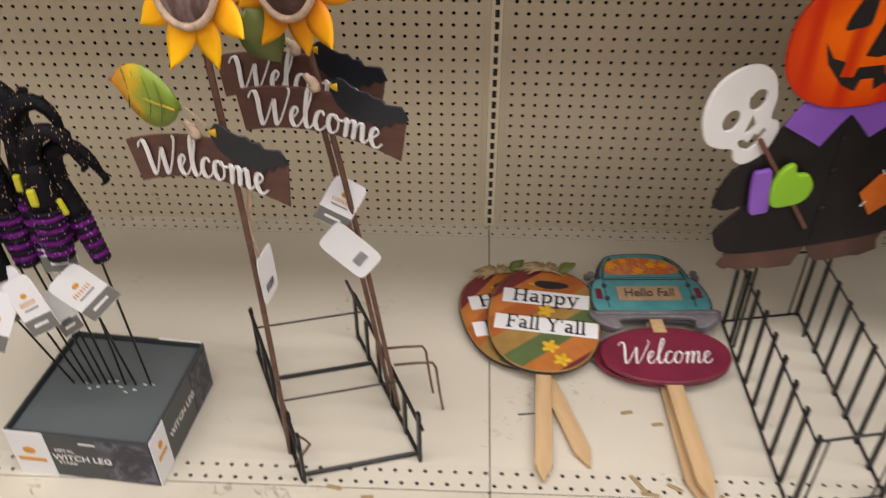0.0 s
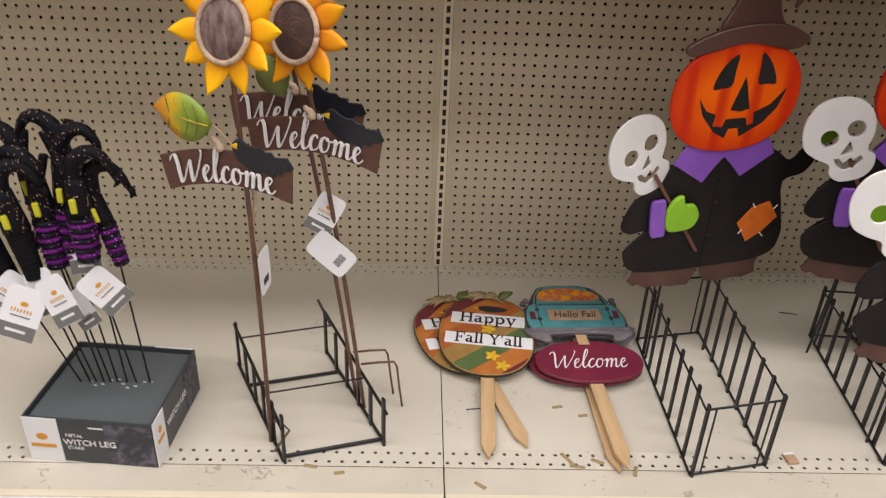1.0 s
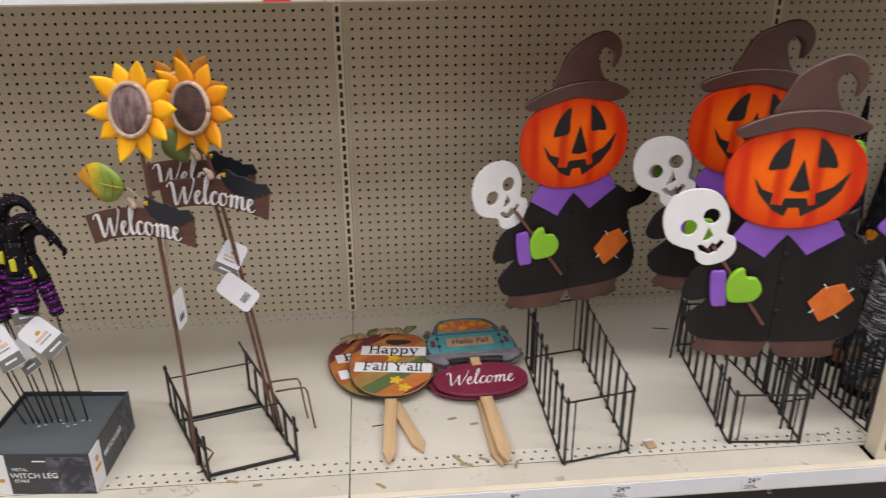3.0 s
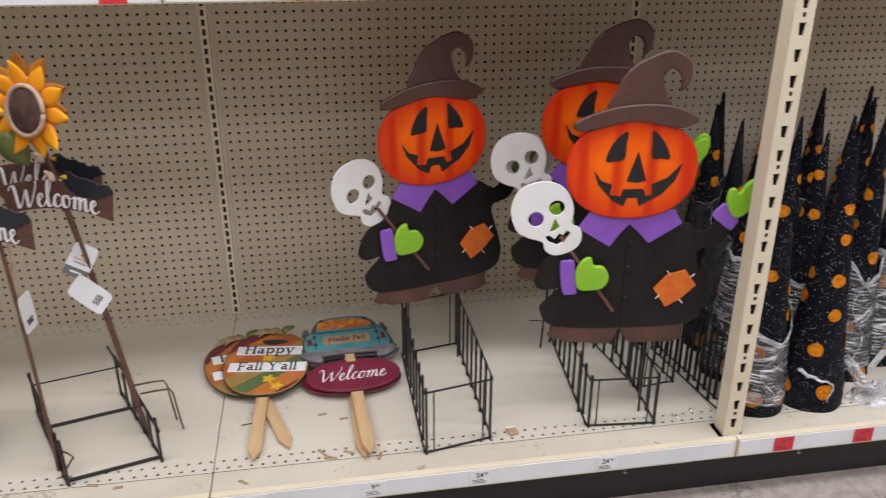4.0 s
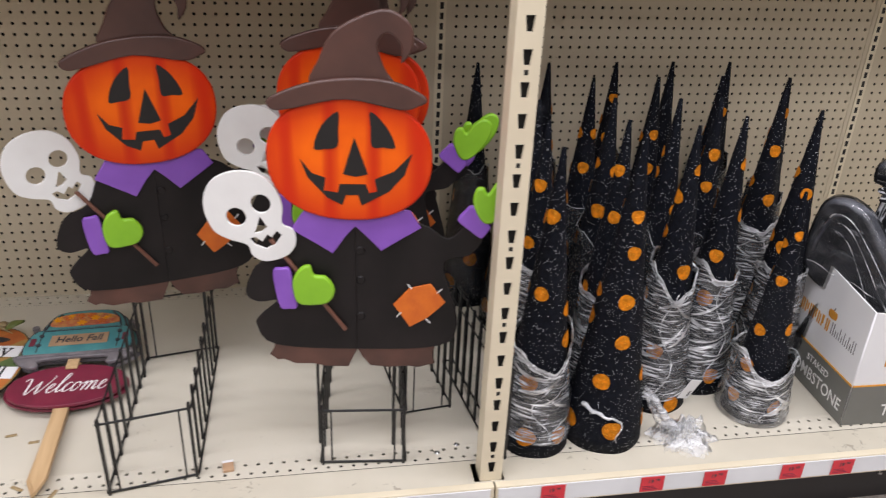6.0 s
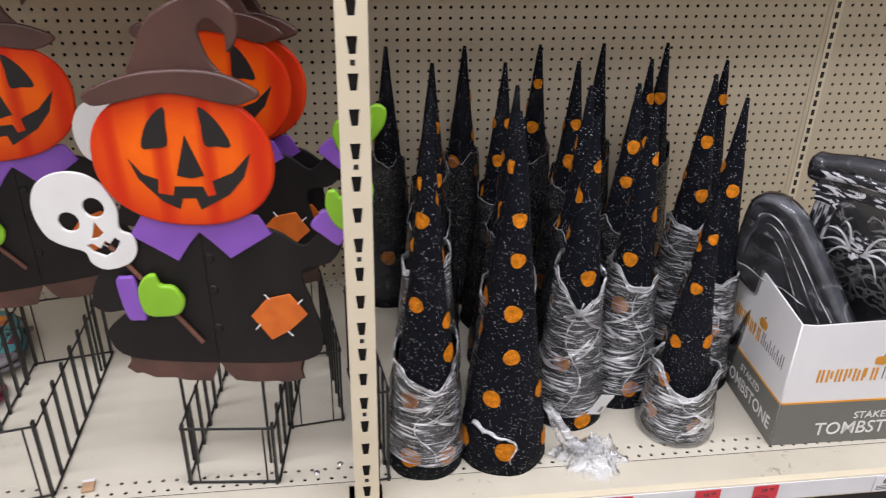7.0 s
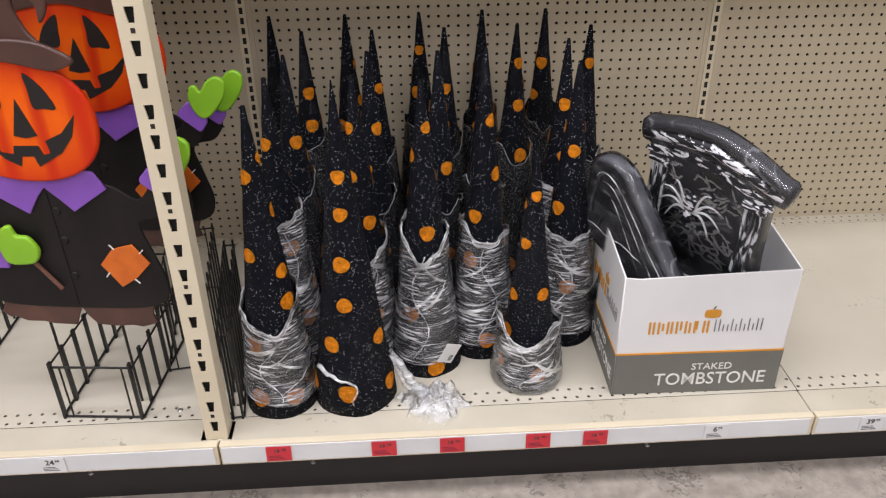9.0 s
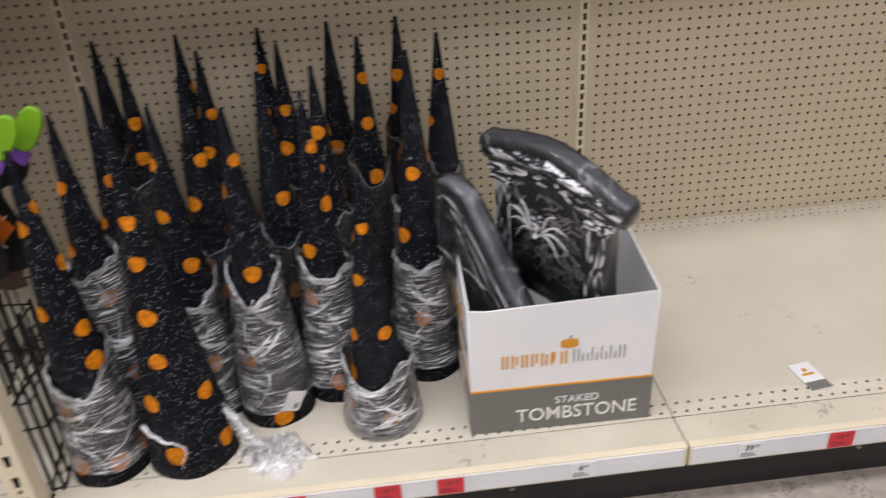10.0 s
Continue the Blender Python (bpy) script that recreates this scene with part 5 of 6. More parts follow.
def sunflower(head, foot, tilt, roll, amber, label, banner, lean, turn, dark=None):
    h = Vector(head)
    s = thing("sunflower_stake", label, "garden stake", Matrix.Translation(foot), "sunflower stakes")
    top = h - Vector(foot)
    part("stake", tube([top * t + Vector((0.006 * math.sin(3 * t), 0, 0)) for t in [i / 10 for i in range(11)]], [0.0042] * 11, M_stem), None, s)
    f = Matrix.Translation(top) @ pose(0, 0, 0, tilt[0], tilt[1], tilt[2])
    rnd = random.Random(int(abs(head[0]) * 1000))
    for ring, (cnt, ln, w, mt) in enumerate(((10, 0.056, 0.0182, amber or M_petal),)):
        for i in range(cnt):
            a = 360 / cnt * i + roll + rnd.uniform(-4, 4)
            vs, fs = petal(ln * rnd.uniform(0.92, 1.12), w * rnd.uniform(0.92, 1.08), rnd.uniform(-0.1, 0.25))
            d = mesh("petal", vs, fs, mt, True)
            p = part("petal", d, None, s, at=f @ pose(0, 0, 0, 0, a, 0) @ pose(0, 0, 0.036))
            md = p.modifiers.new("thick", "SOLIDIFY")
            md.thickness = 0.0014
    disc = bmesh.new()
    bmesh.ops.create_uvsphere(disc, u_segments=28, v_segments=14, radius=1, matrix=f @ Matrix.LocRotScale((0, -0.004, 0), None, (0.040, 0.012, 0.045)))
    part("seed_disc", disc, dark or M_seed, s, "dark brown seed disc")
    rim = [f @ Vector((0.042 * math.cos(a), -0.008, 0.047 * math.sin(a))) for a in [2 * math.pi * i / 32 for i in range(33)]]
    part("jute_rim", tube(rim, [0.0045] * 33, M_rope), None, s)
    # arched welcome board
    bx, by, bz = banner
    B = Matrix.Translation(Vector(banner) - Vector(foot)) @ pose(0, 0, 0, 0, lean, turn) @ Matrix.Diagonal((1.1, 1, 1, 1))
    up = [(x / 1000, 0.032 - 0.000000 * x - 0.02 * (x / 108) ** 2) for x in range(-108, 109, 18)]
    lo = [(x / 1000 * 0.93, -0.026 - 0.02 * (x / 108) ** 2) for x in range(108, -109, -18)]
    board = part("welcome_board", plate("welcome_board", [up + lo], 0.004, M_sign, 0.0008), None, s, "arched brown welcome board", at=B)
    w = script("lettering", "Welcome", 0.172, M_ltr, 0.0011, 0.0029, 0.12)
    for vt in w.vertices:
        vt.co.z -= 0.02 * (vt.co.x / 0.108) ** 2
        vt.co.y *= 3
    part("lettering", w, None, board, at=pose(-0.004, -0.0051, 0.004))
    crow = part("crow", plate("crow", [mm((18, 36), (20, 47), (27, 54), (36, 54), (43, 47), (54, 42), (64, 43), (70, 37), (80, 37), (84, 30), (104, 31), (112, 14), (104, 9), (96, 10), (90, 1), (82, 3), (76, -6), (66, 2), (52, 1), (38, 8), (26, 18))], 0.003, M_crow, 0.001, 0.0036), None, s, "black metal crow", at=B)
    part("beak", plate("beak", [mm((16, 44), (28, 48), (28, 38))], 0.004, M_beak, 0.001, 0.006), None, crow)
    part("jute_knot", tube([Vector((-0.004 + 0.006 * math.sin(i), -0.006, 0.034 + 0.004 * i)) for i in range(6)], [0.005, 0.007, 0.005, 0.006, 0.004, 0.003], M_rope), None, s, at=B)
    return s, B


SF, BF = sunflower((-0.344, -0.762, 1.001), (-0.343, -0.705, DECK), (-12, 6, -24), 8, None, "yellow sunflower stake with brown welcome board and crow", (-0.364, -0.762, 0.784), -4, -20)
SB, BB = sunflower((-0.254, -0.692, 0.985), (-0.165, -0.60, DECK), (-8, 4, -28), 20, M_petal3, "orange sunflower stake behind with brown welcome board", (-0.236, -0.688, 0.812), 1, -17, M_seed2)
SC, BC = sunflower((-0.292, -0.60, 0.985), (-0.185, -0.56, DECK), (-8, 0, -10), 0, M_petal2, "amber sunflower stake at the back of the rack", (-0.272, -0.62, 0.830), 2, -12, M_seed2)
for o, x in ((SB, 0.0), (SC, 0.0)):
    part("foot_prong", tube([Vector((-0.005, 0, 0.115)), Vector((0.03, 0.003, 0.118)), Vector((0.062, 0.006, 0.118)), Vector((0.068, 0.006, 0.105)), Vector((0.074, 0.004, 0.05)), Vector((0.08, 0.002, 0.005))], [0.0024] * 6, M_stem), None, o)
part("foot_prong", tube([Vector((0, 0, 0.06)), Vector((0.03, -0.01, 0.05)), Vector((0.04, -0.012, 0.04)), Vector((0.012, -0.03, 0.002))], [0.0024] * 4, M_stem), None, SF)


def leaf_blade(size, material):
    vs, fs, n = [], [], 10
    for i in range(n + 1):
        t = i / n
        w = size * 0.31 * math.sin(math.pi * t ** 0.8) ** 0.9 + 0.0005
        for s in (-1, -0.5, 0, 0.5, 1):
            vs.append((s * w, -0.008 * math.sin(math.pi * t) + 0.006 * abs(s) - 0.004, t * size))
    for i in range(n):
        for k in range(4):
            fs.append((i * 5 + k, i * 5 + k + 1, i * 5 + k + 6, i * 5 + k + 5))
    return mesh("leaf", vs, fs, material, True)


for o, base, rot, size, mt in ((SF, (-0.372, -0.786, 0.866), (0, -88, -32), 0.122, M_leaf3), (SB, (-0.310, -0.69, 0.945), (-8, 155, 25), 0.085, M_leaf)):
    lf = part("leaf", leaf_blade(size, mt), None, o, "green metal leaf turning orange", at=Matrix.Translation(Vector(base) - o.matrix_basis.translation) @ pose(0, 0, 0, *rot))
    lf.modifiers.new("thick", "SOLIDIFY").thickness = 0.0015
    if o is SF:
        for k in range(4):
            for sd in (-1, 1):
                part("vein", tube([Vector((sd * 0.026 * q / 3, -0.0105 + 0.0035 * q / 3, 0.018 + 0.019 * k + 0.012 * q / 3)) for q in range(4)], [0.0008] * 4, M_leaf, 5), None, lf)
        part("vein", tube([Vector((0, -0.008 - 0.003 * math.sin(3 * i / 6), 0.08 * i / 6)) for i in range(7)], [0.0012] * 7, M_leaf2, 6), None, lf)
part("leaf_wire", tube([Vector((-0.034, -0.070, 0.696)), Vector((-0.018, -0.066, 0.675)), Vector((-0.002, -0.055, 0.645))], [0.0012] * 3, M_rope, 6), None, SF)


def product_tag(m, label, barcode=False, grey=True, w=0.03, h=0.044):
    t = thing("product_tag", label, "tag", m, "product tags")
    out = ellipse(0, 0, w, h, 36, 7)
    part("card", plate("card", [out], 0.001, M_white), None, t)
    if grey:
        part("grey_end", box(-w * 0.98, -0.0012, -h * 0.97, w * 0.98, -0.0006, -h * 0.42), M_grey, t)
        part("print_line", box(-w * 0.5, -0.0016, -h * 0.72, w * 0.5, -0.0011, -h * 0.62), M_ltr, t)
    if barcode:
        for k in range(8):
            part("barcode_bar", box(-0.011 + k * 0.003, -0.0013, -0.026, -0.0098 + k * 0.003, -0.0007, -0.012), M_text, t)
    else:
        part("mark_rib", plate("mark_rib", [ellipse(0, h * 0.36, w * 0.2, h * 0.09, 20)], 0.0006, M_orange, 0, 0.0008), None, t)
        for k in range(7):
            part("mark_bar", box(-w * 0.55 + k * w * 0.16, -0.0013, h * 0.02, -w * 0.55 + k * w * 0.16 + w * 0.06, -0.0007, h * 0.17), M_orange, t)
        part("mark_bar", box(-w * 0.5, -0.0013, -h * 0.14, w * 0.5, -0.0007, -h * 0.09), M_steel, t)
    return t


product_tag(pose(-0.226, -0.655, 0.655, -10, 30, 0), "white product tag hanging on a sunflower stake", False, True, 0.025, 0.038)
product_tag(pose(-0.215, -0.672, 0.585, -12, -52, 0), "white barcode tag hanging on a sunflower stake", True, False, 0.028, 0.042)
product_tag(pose(-0.324, -0.725, 0.58, 0, -4, 80), "white tag seen edge-on on a sunflower stake", True, False, 0.024, 0.042)
strand = thing("jute_tail", "frayed jute string hanging on the sunflower stake", "string", pose(-0.335, -0.722, 0.60))
part("string", tube([Vector((0.004 * math.sin(i), 0, 0.15 - 0.02 * i)) for i in range(9)], [0.004, 0.0045, 0.003, 0.004, 0.0025, 0.003, 0.002, 0.0016, 0.001], M_rope), None, strand)


# ---- fall signs lying on the deck ----
def pumpkin_sign(m, label):
    """A flat pumpkin board on a pale stick, modelled lying face up: x across, y towards its top."""
    s = thing("pumpkin_sign", label, "yard sign", m, "pumpkin signs")
    lie = pose(0, 0, 0, -90)
    rx, ry = 0.112, 0.15
    part("board", plate("board", [ellipse(0, 0, rx, ry, 48, 2.3)], 0.008, BANDS[2], 0.002), None, s, at=lie)
    part("board_edge", plate("board_edge", [ellipse(0, 0, rx + 0.0015, ry + 0.0015, 48, 2.3)], 0.005, M_edge), None, s, at=lie)
    cuts = (-0.30, -0.17, -0.105, -0.045, 0.02, 0.085, 0.14, 0.30)
    out = ellipse(0, 0, rx - 0.003, ry - 0.003, 120, 2.3)
    for i in range(7):
        a, b = cuts[i], cuts[i + 1]
        # slanted painted bands: clip the outline between two slanted lines
        poly = out
        for lim, sg in ((a, 1), (b, -1)):
            new_poly = []
            for k in range(len(poly)):
                p, q = poly[k - 1], poly[k]
                dp, dq = sg * (p[1] - 0.9 * p[0] - lim), sg * (q[1] - 0.9 * q[0] - lim)
                if (dp < 0) != (dq < 0):
                    t = dp / (dp - dq)
                    new_poly.append((p[0] + t * (q[0] - p[0]), p[1] + t * (q[1] - p[1])))
                if dq >= 0:
                    new_poly.append(q)
            poly = new_poly
        if len(poly) > 2:
            part("painted_band", plate("painted_band", [poly], 0.0006, BANDS[(1, 4, 3, 2, 0, 4, 1)[i]], 0, 0.0044), None, s, at=lie)
    for txt, y, w in (("Happy", 0.052, 0.088), ("Fall Y'all", -0.028, 0.102)):
        st = part("white_strip", plate("white_strip", [[(-w, -0.021), (w, -0.021), (w, 0.021), (-w, 0.021)]], 0.0012, M_white, 0, 0.0054), None, s, at=lie @ pose(0, 0, 0, 0, 0, 0) @ Matrix.Translation((0.004, 0, y)) @ Matrix.Rotation(radians(4), 4, "Y"))
        part("lettering", serif("lettering", txt, 0.0262, M_ink, 1.55 * w), None, st, at=pose(0, -0.0064, -0.001))
    for x, y in ((0.004, 0.015), (0.012, -0.085), (0.034, -0.118)):
        lf = bmesh.new()
        for k in range(5):
            a = k * 1.257
            bmesh.ops.create_uvsphere(lf, u_segments=8, v_segments=5, radius=1, matrix=Matrix.LocRotScale((x + 0.009 * math.cos(a), y + 0.009 * math.sin(a), 0.006), Euler((0, 0, a)), (0.010, 0.006, 0.003)))
        part("cloth_leaf", lf, M_beak, s)
    cw = part("crow", plate("crow", [spline(mm((-20, 96), (-8, 106), (30, 104), (52, 94), (30, 84), (0, 84)), 4)], 0.003, M_crow, 0.001, 0.006), None, s, at=lie)
    part("beak", plate("beak", [mm((-32, 96), (-19, 99), (-19, 92))], 0.002, M_beak, 0, 0.006), None, cw)
    rnd = random.Random(3)
    for k in range(30):
        a = rnd.uniform(-0.6, 3.7)
        L = rnd.uniform(0.02, 0.062)
        part("raffia_strand", tube([Vector((L * q / 4 * math.cos(a), ry - 0.012 + 0.6 * L * q / 4 * math.sin(a), 0.008 + 0.006 * math.sin(q * 0.9))) for q in range(5)], [0.0028, 0.003, 0.0026, 0.002, 0.001], M_straw, 6), None, s)
    lf = part("cloth_leaf", leaf_blade(0.045, M_leaf), None, s, at=pose(0.03, ry - 0.02, 0.012, -84, 0, -55))
    lf.modifiers.new("thick", "SOLIDIFY").thickness = 0.0012
    part("stick", plate("stick", [[(-0.015, -ry + 0.03), (0.015, -ry + 0.03), (0.015, -ry - 0.20), (0.0, -ry - 0.235), (-0.015, -ry - 0.20)]], 0.009, M_wood, 0.0012, -0.009), None, s, at=lie)
    return s


# stacked boards: the lower one lies on the deck, its stick fanned out
p1 = pumpkin_sign(pose(0.056, -0.352, DECK + 0.0165, 0, 0, 17), "striped pumpkin board sign with white word strips, underneath")
copy_thing(p1, pose(0.108, -0.373, DECK + 0.034, 2, 0, -3))["label"] = "striped pumpkin board sign with white word strips, on top"


def truck_sign(m, label):
    s = thing("truck_sign", label, "yard sign", m, "truck signs")
    lie = pose(0, 0, 0, -90)
    oval = part("oval_board", plate("oval_board", [ellipse(0, -0.065, 0.138, 0.075, 56, 2.1)], 0.008, M_maroon, 0.002), None, s, "maroon oval welcome board", at=lie)
    part("lettering", script("lettering", "Welcome", 0.205, M_ltr, 0.0011, 0.0024, 0.34, 1.0), None, oval, at=pose(-0.002, -0.0042, -0.062))
    part("cab", plate("cab", [spline(mm((-92, 135), (-84, 214), (-46, 236), (46, 236), (88, 210), (106, 150), (60, 135)), 4)], 0.008, M_teal, 0.002, 0.008), None, s, at=lie)
    part("load_of_flowers", plate("load_of_flowers", [spline(mm((-85, 170), (-70, 212), (0, 222), (70, 206), (88, 172), (0, 166)), 4)], 0.004, M_flower, 0.0012, 0.0135), None, s, at=lie)
    rnd = random.Random(5)
    for k in range(14):
        x, y = -0.07 + 0.0105 * k, 0.186 + rnd.uniform(-0.012, 0.02)
        fl = bmesh.new()
        for q in range(6):
            a = q * 1.047
            bmesh.ops.create_uvsphere(fl, u_segments=7, v_segments=4, radius=1, matrix=Matrix.LocRotScale((x + 0.007 * math.cos(a), y + 0.007 * math.sin(a), 0.0165), Euler((0, 0, a)), (0.007, 0.004, 0.002)))
        part("painted_flower", fl, (M_petal, M_flower, M_patch)[k % 3], s)
    gate = mm((-122, 46), (-120, 140), (-60, 152), (60, 152), (120, 140), (124, 48), (0, 44))
    part("ink_outline", plate("ink_outline", [spline([(x * 1.03, 0.098 + (z - 0.098) * 1.06) for x, z in gate], 5)], 0.008, M_text, 0.001, 0.009), None, s, at=lie)
    roof = mm((-92, 135), (-84, 214), (-46, 236), (46, 236), (88, 210), (106, 150), (60, 135))
    part("ink_outline", plate("ink_outline", [spline([(x * 1.045, 0.18 + (z - 0.18) * 1.06) for x, z in roof], 4)], 0.007, M_text, 0.001, 0.007), None, s, at=lie)
    for sx in (-1, 1):
        part("window_post", tube([Vector((sx * 0.098, 0.15, 0.0135)), Vector((sx * 0.088, 0.19, 0.014)), Vector((sx * 0.066, 0.222, 0.0135))], [0.0025] * 3, M_text, 6), None, s)
        part("gate_line", box(sx * 0.098 - 0.0012, 0.056, 0.0146, sx * 0.098 + 0.0012, 0.146, 0.0158), M_text, s)
        part("mirror", rod(bmesh.new(), (sx * 0.122, 0.165, 0.010), (sx * 0.122, 0.165, 0.016), 0.009, 12), M_steel, s)
    part("gate_line", box(-0.098, 0.1445, 0.0146, 0.098, 0.1468, 0.0158), M_text, s)
    part("tailgate", plate("tailgate", [spline(mm((-122, 46), (-120, 140), (-60, 152), (60, 152), (120, 140), (124, 48), (0, 44)), 5)], 0.009, M_teal, 0.002, 0.010), None, s, at=lie)
    pl = part("word_plate", box(-0.072, 0.078, 0.0148, 0.072, 0.122, 0.0165), M_kraft, s)
    wd = letters("lettering", "Hello Fall", 0.036, M_text, 0.15, 0.0006, 0.0004, 0.85)
    part("lettering", wd, None, pl, at=pose(0, 0.10, 0.017, -90))
    for x in (-0.098, 0.098):
        for z in (0.085, 0.125):
            part("hinge", rod(bmesh.new(), (x, z, 0.0145), (x, z, 0.0172), 0.006, 12), M_text, s)
        part("tail_light", box(x * 1.17 - 0.007, 0.085, 0.0145, x * 1.17 + 0.007, 0.115, 0.0165), M_maroon, s)
    part("bumper", plate("bumper", [spline(mm((-136, 22), (-138, 48), (0, 45), (138, 48), (138, 22), (102, -4), (80, 0), (74, 24), (-74, 24), (-80, 0), (-102, -4)), 3)], 0.010, M_steel, 0.003, 0.012), None, s, at=lie)
    part("bumper_rail", rod(bmesh.new(), (-0.134, 0.036, 0.018), (0.134, 0.036, 0.018), 0.004, 8), M_steel, s)
    part("tie", box(-0.014, -0.01, 0.006, 0.014, 0.06, 0.009), M_wood, s)
    part("stick", plate("stick", [[(-0.017, -0.08), (0.017, -0.08), (0.017, -0.35), (0.002, -0.392), (-0.017, -0.35)]], 0.010, M_wood, 0.0012, -0.009), None, s, at=lie)
    return s


t1 = truck_sign(pose(0.329, -0.394, DECK + 0.0165, 0, 0, 1.5) @ Matrix.Diagonal((0.945, 1, 1, 1)), "teal truck board sign above a maroon oval, underneath")
copy_thing(t1, pose(0.331, -0.405, DECK + 0.034, 0, 0, 3) @ Matrix.Diagonal((0.945, 1, 1, 1)))["label"] = "teal truck board sign above a maroon oval, on top"

for x, y, a, l in ((0.248, -0.589, 12, 0.022), (0.299, -0.615, 8, 0.02), (0.246, -0.745, -58, 0.04), (0.262, -0.765, -10, 0.03), (0.068, -0.817, -40, 0.025), (0.375, -0.775, 70, 0.028), (0.305, -0.75, -30, 0.026), (-0.257, -0.773, -12, 0.026), (-0.20, -0.79, 5, 0.02)):
    tagged(part("raffia_scrap", box(-l / 2, -0.0035, 0, l / 2, 0.0035, 0.0018, 0.0006), M_straw, None, at=pose(x, y, DECK + 0.0006, 0, 0, a)), "scrap of brown raffia fallen on the deck", "scrap", "raffia scraps")
ch = thing("wood_chip", "small square of torn card on the deck", "scrap", pose(0.697, -0.737, DECK + 0.001, 0, 0, 8))
part("chip", box(-0.011, -0.014, 0, 0.011, 0.014, 0.006, 0.001), M_kraft, ch)
part("chip_top", box(-0.011, 0.008, 0.006, 0.011, 0.014, 0.007), M_white, ch)
for x, y, a in ((0.073, -0.599, 8), (0.907, -0.205, -12)):
    tagged(part("wire_pin", rod(bmesh.new(), (-0.022, 0, 0.0015), (0.022, 0, 0.0015), 0.0014, 6), M_black, None, at=pose(x, y, DECK, 0, 0, a)), "short black wire pin lying on the deck", "pin", "wire pins")


# ---- witch leg display box ----
lb = thing("witch_leg_box", "dark slate display box of witch leg stakes", "display box", pose(-0.664, -0.772, DECK, 0, 0, -5))
part("carton_body", box(-0.123, 0, 0, 0.123, 0.235, 0.094, 0.002), M_legbox, lb)
part("tray_top", box(-0.116, 0.007, 0.0942, 0.116, 0.228, 0.0965), M_legtop, lb)
for a in ((-0.123, 0, 0.09, -0.119, 0.235, 0.106), (0.119, 0, 0.09, 0.123, 0.235, 0.106), (-0.119, 0.231, 0.09, 0.119, 0.235, 0.106), (-0.119, 0, 0.09, 0.119, 0.004, 0.1045)):
    part("rim", box(*a, 0.0008), M_legbox, lb)
part("white_corner", box(-0.1238, -0.0012, 0.001, -0.058, 0.0005, 0.104), M_white, lb)
part("white_corner", box(0.1228, -0.0005, 0.001, 0.1243, 0.05, 0.106), M_white, lb)
part("white_edge", box(0.04, 0.2312, 0.1062, 0.12, 0.2348, 0.1072), M_white, lb)
part("photo_panel", box(0.03, -0.0012, 0.004, 0.12, 0.0003, 0.098), M_print, lb)
part("photo_panel", box(0.1228, 0.16, 0.004, 0.1243, 0.232, 0.098), M_print, lb)
part("title", letters("title", "METAL", 0.011, M_ltr), None, lb, at=pose(-0.03, -0.0009, 0.066))
part("title", letters("title", "WITCH LEG", 0.019, M_ltr, bold=0.0002), None, lb, at=pose(-0.002, -0.0016, 0.050))
part("title", letters("title", "STAKE", 0.011, M_ltr), None, lb, at=pose(-0.031, -0.0009, 0.036))
part("title", letters("title", "WITCH LEG", 0.019, M_ltr, bold=0.0002), None, lb, at=pose(0.1246, 0.11, 0.056, 0, 0, 90))
for at in (pose(-0.092, -0.0016, 0.03), pose(0.1248, 0.026, 0.045, 0, 0, 90) @ Matrix.Diagonal((0.6, 1, 1, 1))):
    part("mark_rib", plate("mark_rib", [ellipse(0, 0.03, 0.011, 0.008, 20)], 0.0006, M_orange), None, lb, at=at)
    part("mark_bar", box(-0.024, -0.0005, 0.004, 0.024, 0.0003, 0.012), M_orange, lb, at=at)
part("print_line", box(0.0, -0.0012, 0.086, 0.028, -0.0004, 0.089), M_ltr, lb)
for k in range(10):
    part("scuff", box(-0.05 + 0.013 * k, 0.12 + 0.012 * math.sin(5 * k), 0.0966, -0.044 + 0.013 * k, 0.1225 + 0.012 * math.sin(5 * k), 0.0971), M_white, lb)


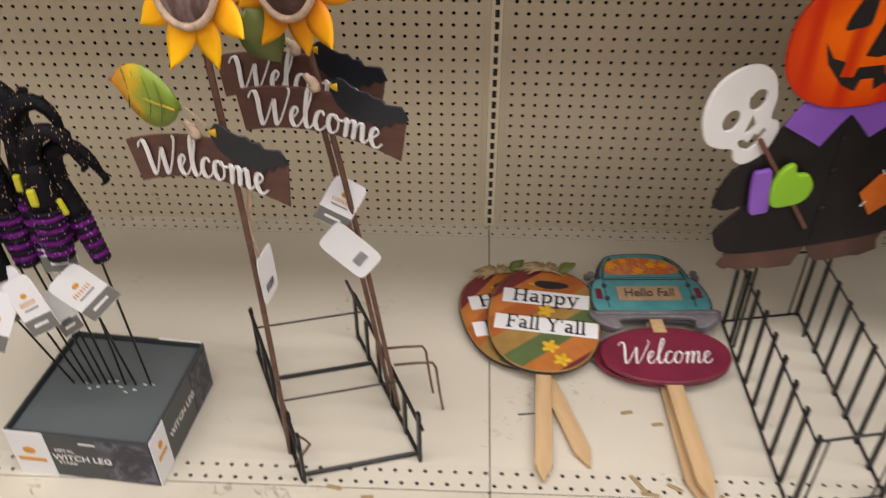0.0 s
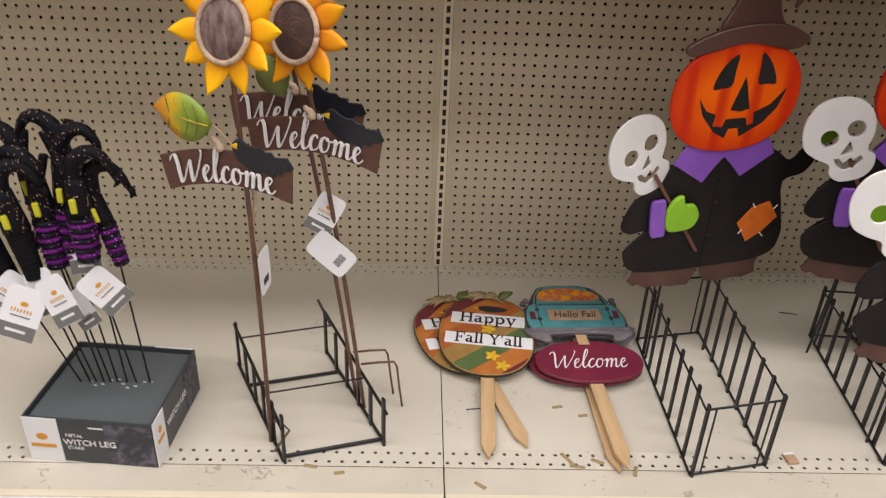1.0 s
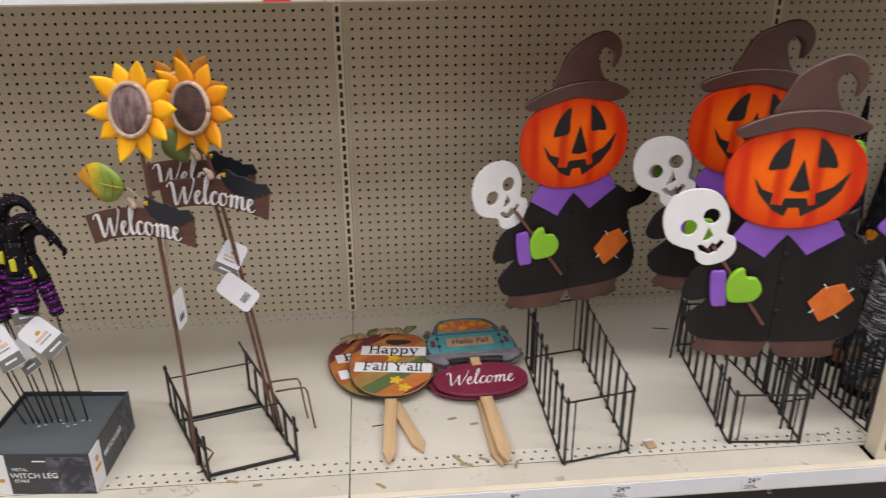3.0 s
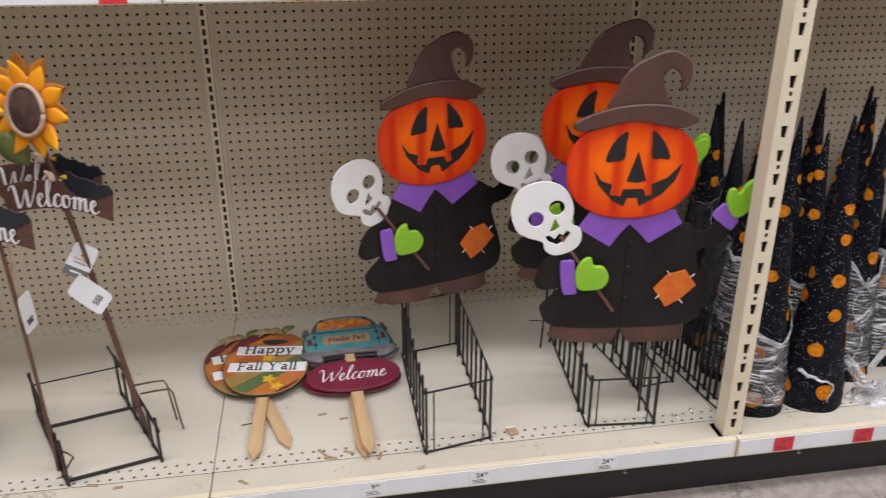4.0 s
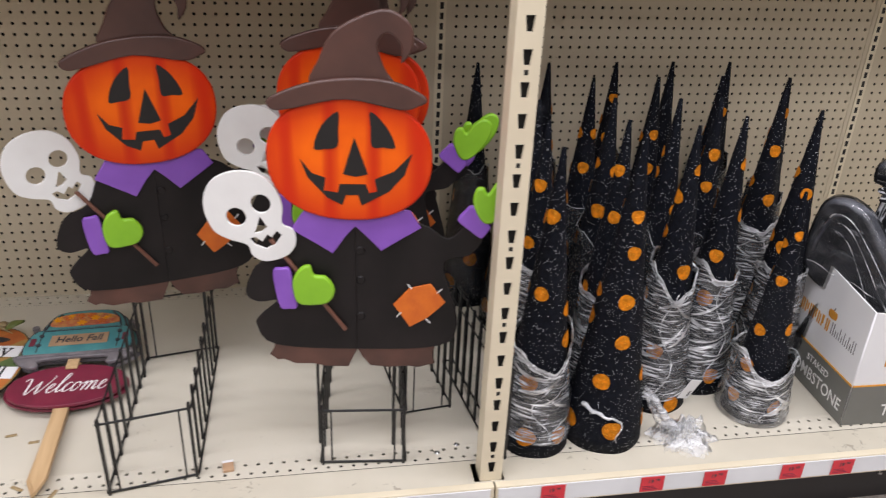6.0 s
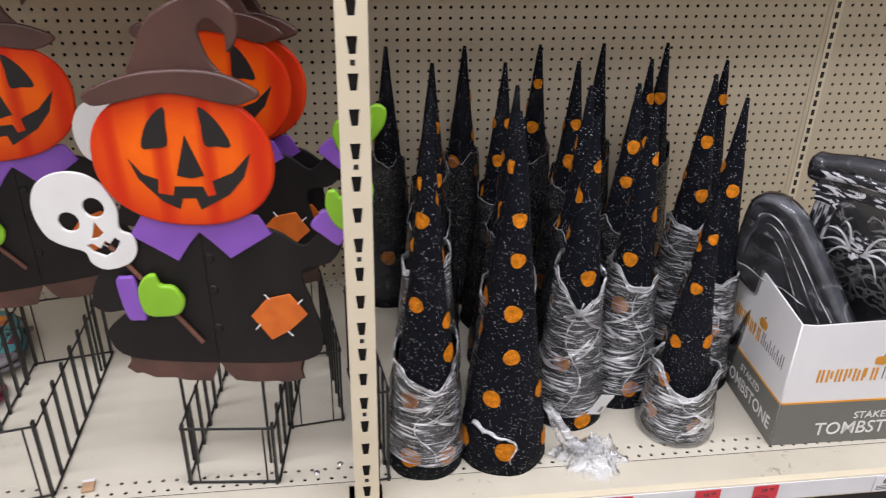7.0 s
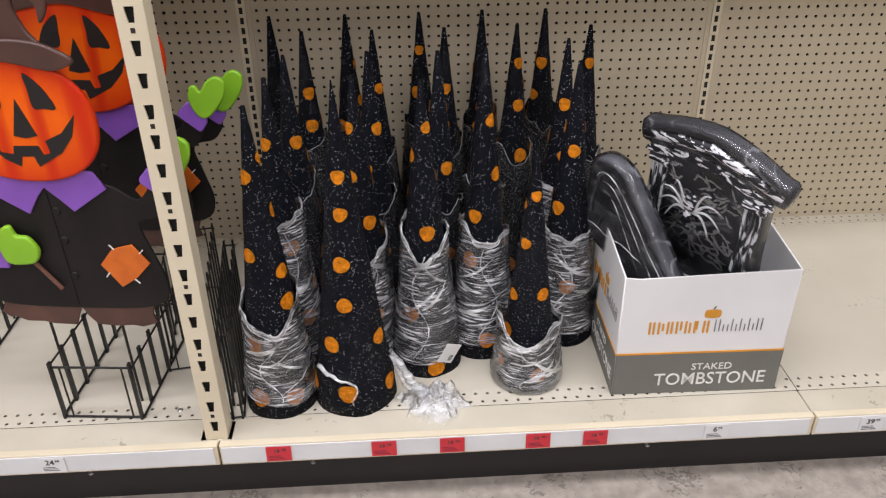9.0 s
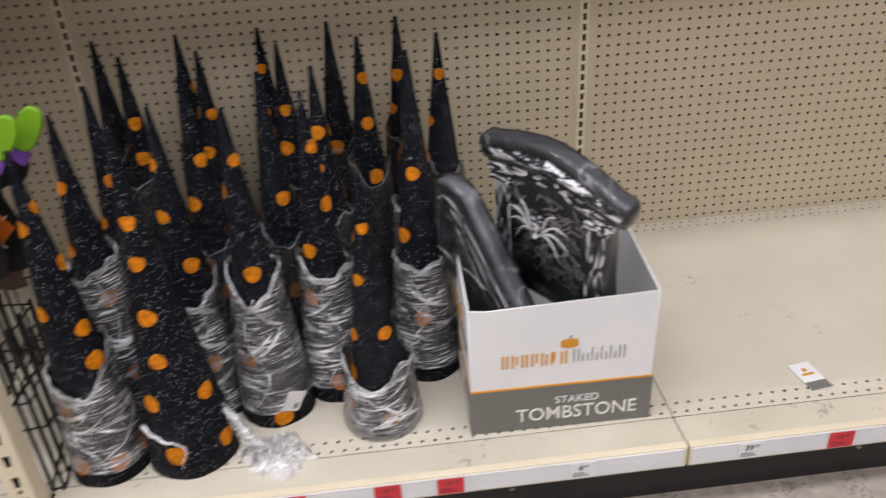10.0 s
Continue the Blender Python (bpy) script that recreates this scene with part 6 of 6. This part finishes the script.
def witch_leg(base, ankle, top, face, sock, label, wide=1.0):
    """An upside-down witch leg on a thin stake: boot with a curled toe above a ruffled striped stocking."""
    b0, k0, t0 = Vector(base), Vector(ankle), Vector(top)
    s = thing("witch_leg_stake", label, "garden stake", Matrix.Translation(b0), "witch leg stakes")
    low, d = k0 - b0, t0 - k0
    ax, tall = d.normalized(), d.length
    part("stake", rod(bmesh.new(), (0, 0, 0), tuple(low + ax * 0.03), 0.0019, 8), M_black, s)
    side = Matrix.Rotation(radians(face), 3, "Z") @ Vector((1, 0, 0))
    n, long = 9, tall * 0.56
    for k in range(n):
        # each ruffle swells in the middle, like a gathered stocking
        r, puff = (0.0165 + 0.005 * k / n) * wide, 0.0 if sock is M_sockb else 0.24
        p = low + ax * (long * k / n)
        part("stripe", tube([p + ax * (long / n * q / 4) for q in range(5)], [r, r * (1 + puff * 0.8), r * (1 + puff), r * (1 + puff * 0.8), r], M_cloth if sock is M_sockb else sock if k % 2 else M_sockb, 14), None, s)
    sh = [low + ax * (long + tall * 0.44 * i / 6) for i in range(7)]
    shaft = part("boot_shaft", tube(sh, [(0.0235 - 0.0012 * i) * wide for i in range(7)], M_boot, 14), None, s)
    e = sh[-1]
    toe = [e + side * (0.034 * (1 - math.cos(u * 2.9))) + ax * (0.004 + 0.042 * math.sin(u * 2.9)) - Vector((0, 0, 0.03 * max(0, u - 0.7))) for u in [i / 9 for i in range(10)]]
    part("boot_foot", tube([e - ax * 0.006] + toe, [0.0135, 0.0150, 0.0155, 0.015, 0.0145, 0.0135, 0.012, 0.0105, 0.009, 0.0075, 0.005], M_boot, 12), None, s)
    part("heel", rod(bmesh.new(), tuple(e - side * 0.008), tuple(e - side * 0.024 + ax * 0.040), 0.0085, 10, 0.0075), M_boot, s)
    tip = toe[-1]
    part("toe_curl", tube([tip + side * 0.006 * math.sin(i) + Vector((0, 0, -0.006 * i)) for i in range(4)], [0.005, 0.006, 0.005, 0.003], M_boot), None, s)
    bk = low + ax * (long + 0.026)
    part("buckle", box(-0.0055 * wide, -0.0265, -0.013, 0.0055 * wide, -0.019, 0.013, 0.0025), M_buckle, s, "yellow buckle", at=Matrix.Translation(bk) @ Matrix.Rotation(math.atan2(ax.x, ax.z), 4, "Y"))
    return s


Z0 = DECK + 0.096
for bx, ankle, top, face, sock, wide in (
        (-0.720, (-0.797, -0.672, 0.505), (-0.850, -0.660, 0.690), 180, M_sockb, 1.0), (-0.702, (-0.748, -0.685, 0.530), (-0.768, -0.680, 0.712), 5, M_sockb, 1.0),
        (-0.690, (-0.785, -0.600, 0.535), (-0.862, -0.580, 0.725), 190, M_sock, 0.85), (-0.675, (-0.714, -0.665, 0.540), (-0.722, -0.650, 0.725), 185, M_sock, 0.95),
        (-0.662, (-0.735, -0.615, 0.545), (-0.765, -0.600, 0.750), 175, M_socko, 0.85), (-0.648, (-0.690, -0.650, 0.540), (-0.676, -0.640, 0.765), 0, M_sock, 0.95),
        (-0.630, (-0.668, -0.620, 0.550), (-0.690, -0.600, 0.770), 180, M_sock, 0.85), (-0.612, (-0.650, -0.680, 0.565), (-0.648, -0.668, 0.735), 0, M_sock, 1.0),
        (-0.585, (-0.602, -0.660, 0.546), (-0.630, -0.650, 0.705), 0, M_sock, 0.7)):
    witch_leg((bx, -0.648, Z0), (ankle[0] + 0.010, *ankle[1:]), (top[0] + 0.004, top[1], top[2] - 0.016), face, sock, "glittery black boot witch leg with striped stocking" if sock is not M_sockb else "plain black boot witch leg with black stocking", wide)
for x, y, z, ry, rz, bar, big in ((-0.768, -0.725, 0.445, 20, 6, False, 1.2), (-0.805, -0.70, 0.468, 35, 10, False, 1.0), (-0.722, -0.70, 0.475, -18, 0, False, 1.0), (-0.680, -0.72, 0.470, -25, -6, False, 1.1),
                                  (-0.652, -0.69, 0.432, -30, -6, True, 0.9), (-0.636, -0.665, 0.545, -8, -5, False, 1.1), (-0.590, -0.69, 0.474, -28, 35, False, 1.05)):
    product_tag(pose(-0.697 + (x + 0.69) * 0.78, y, z + 0.034, -15, ry * 1.25, rz), "white and grey product tag on a witch leg stake", bar, True, 0.028 * big, 0.042 * big)
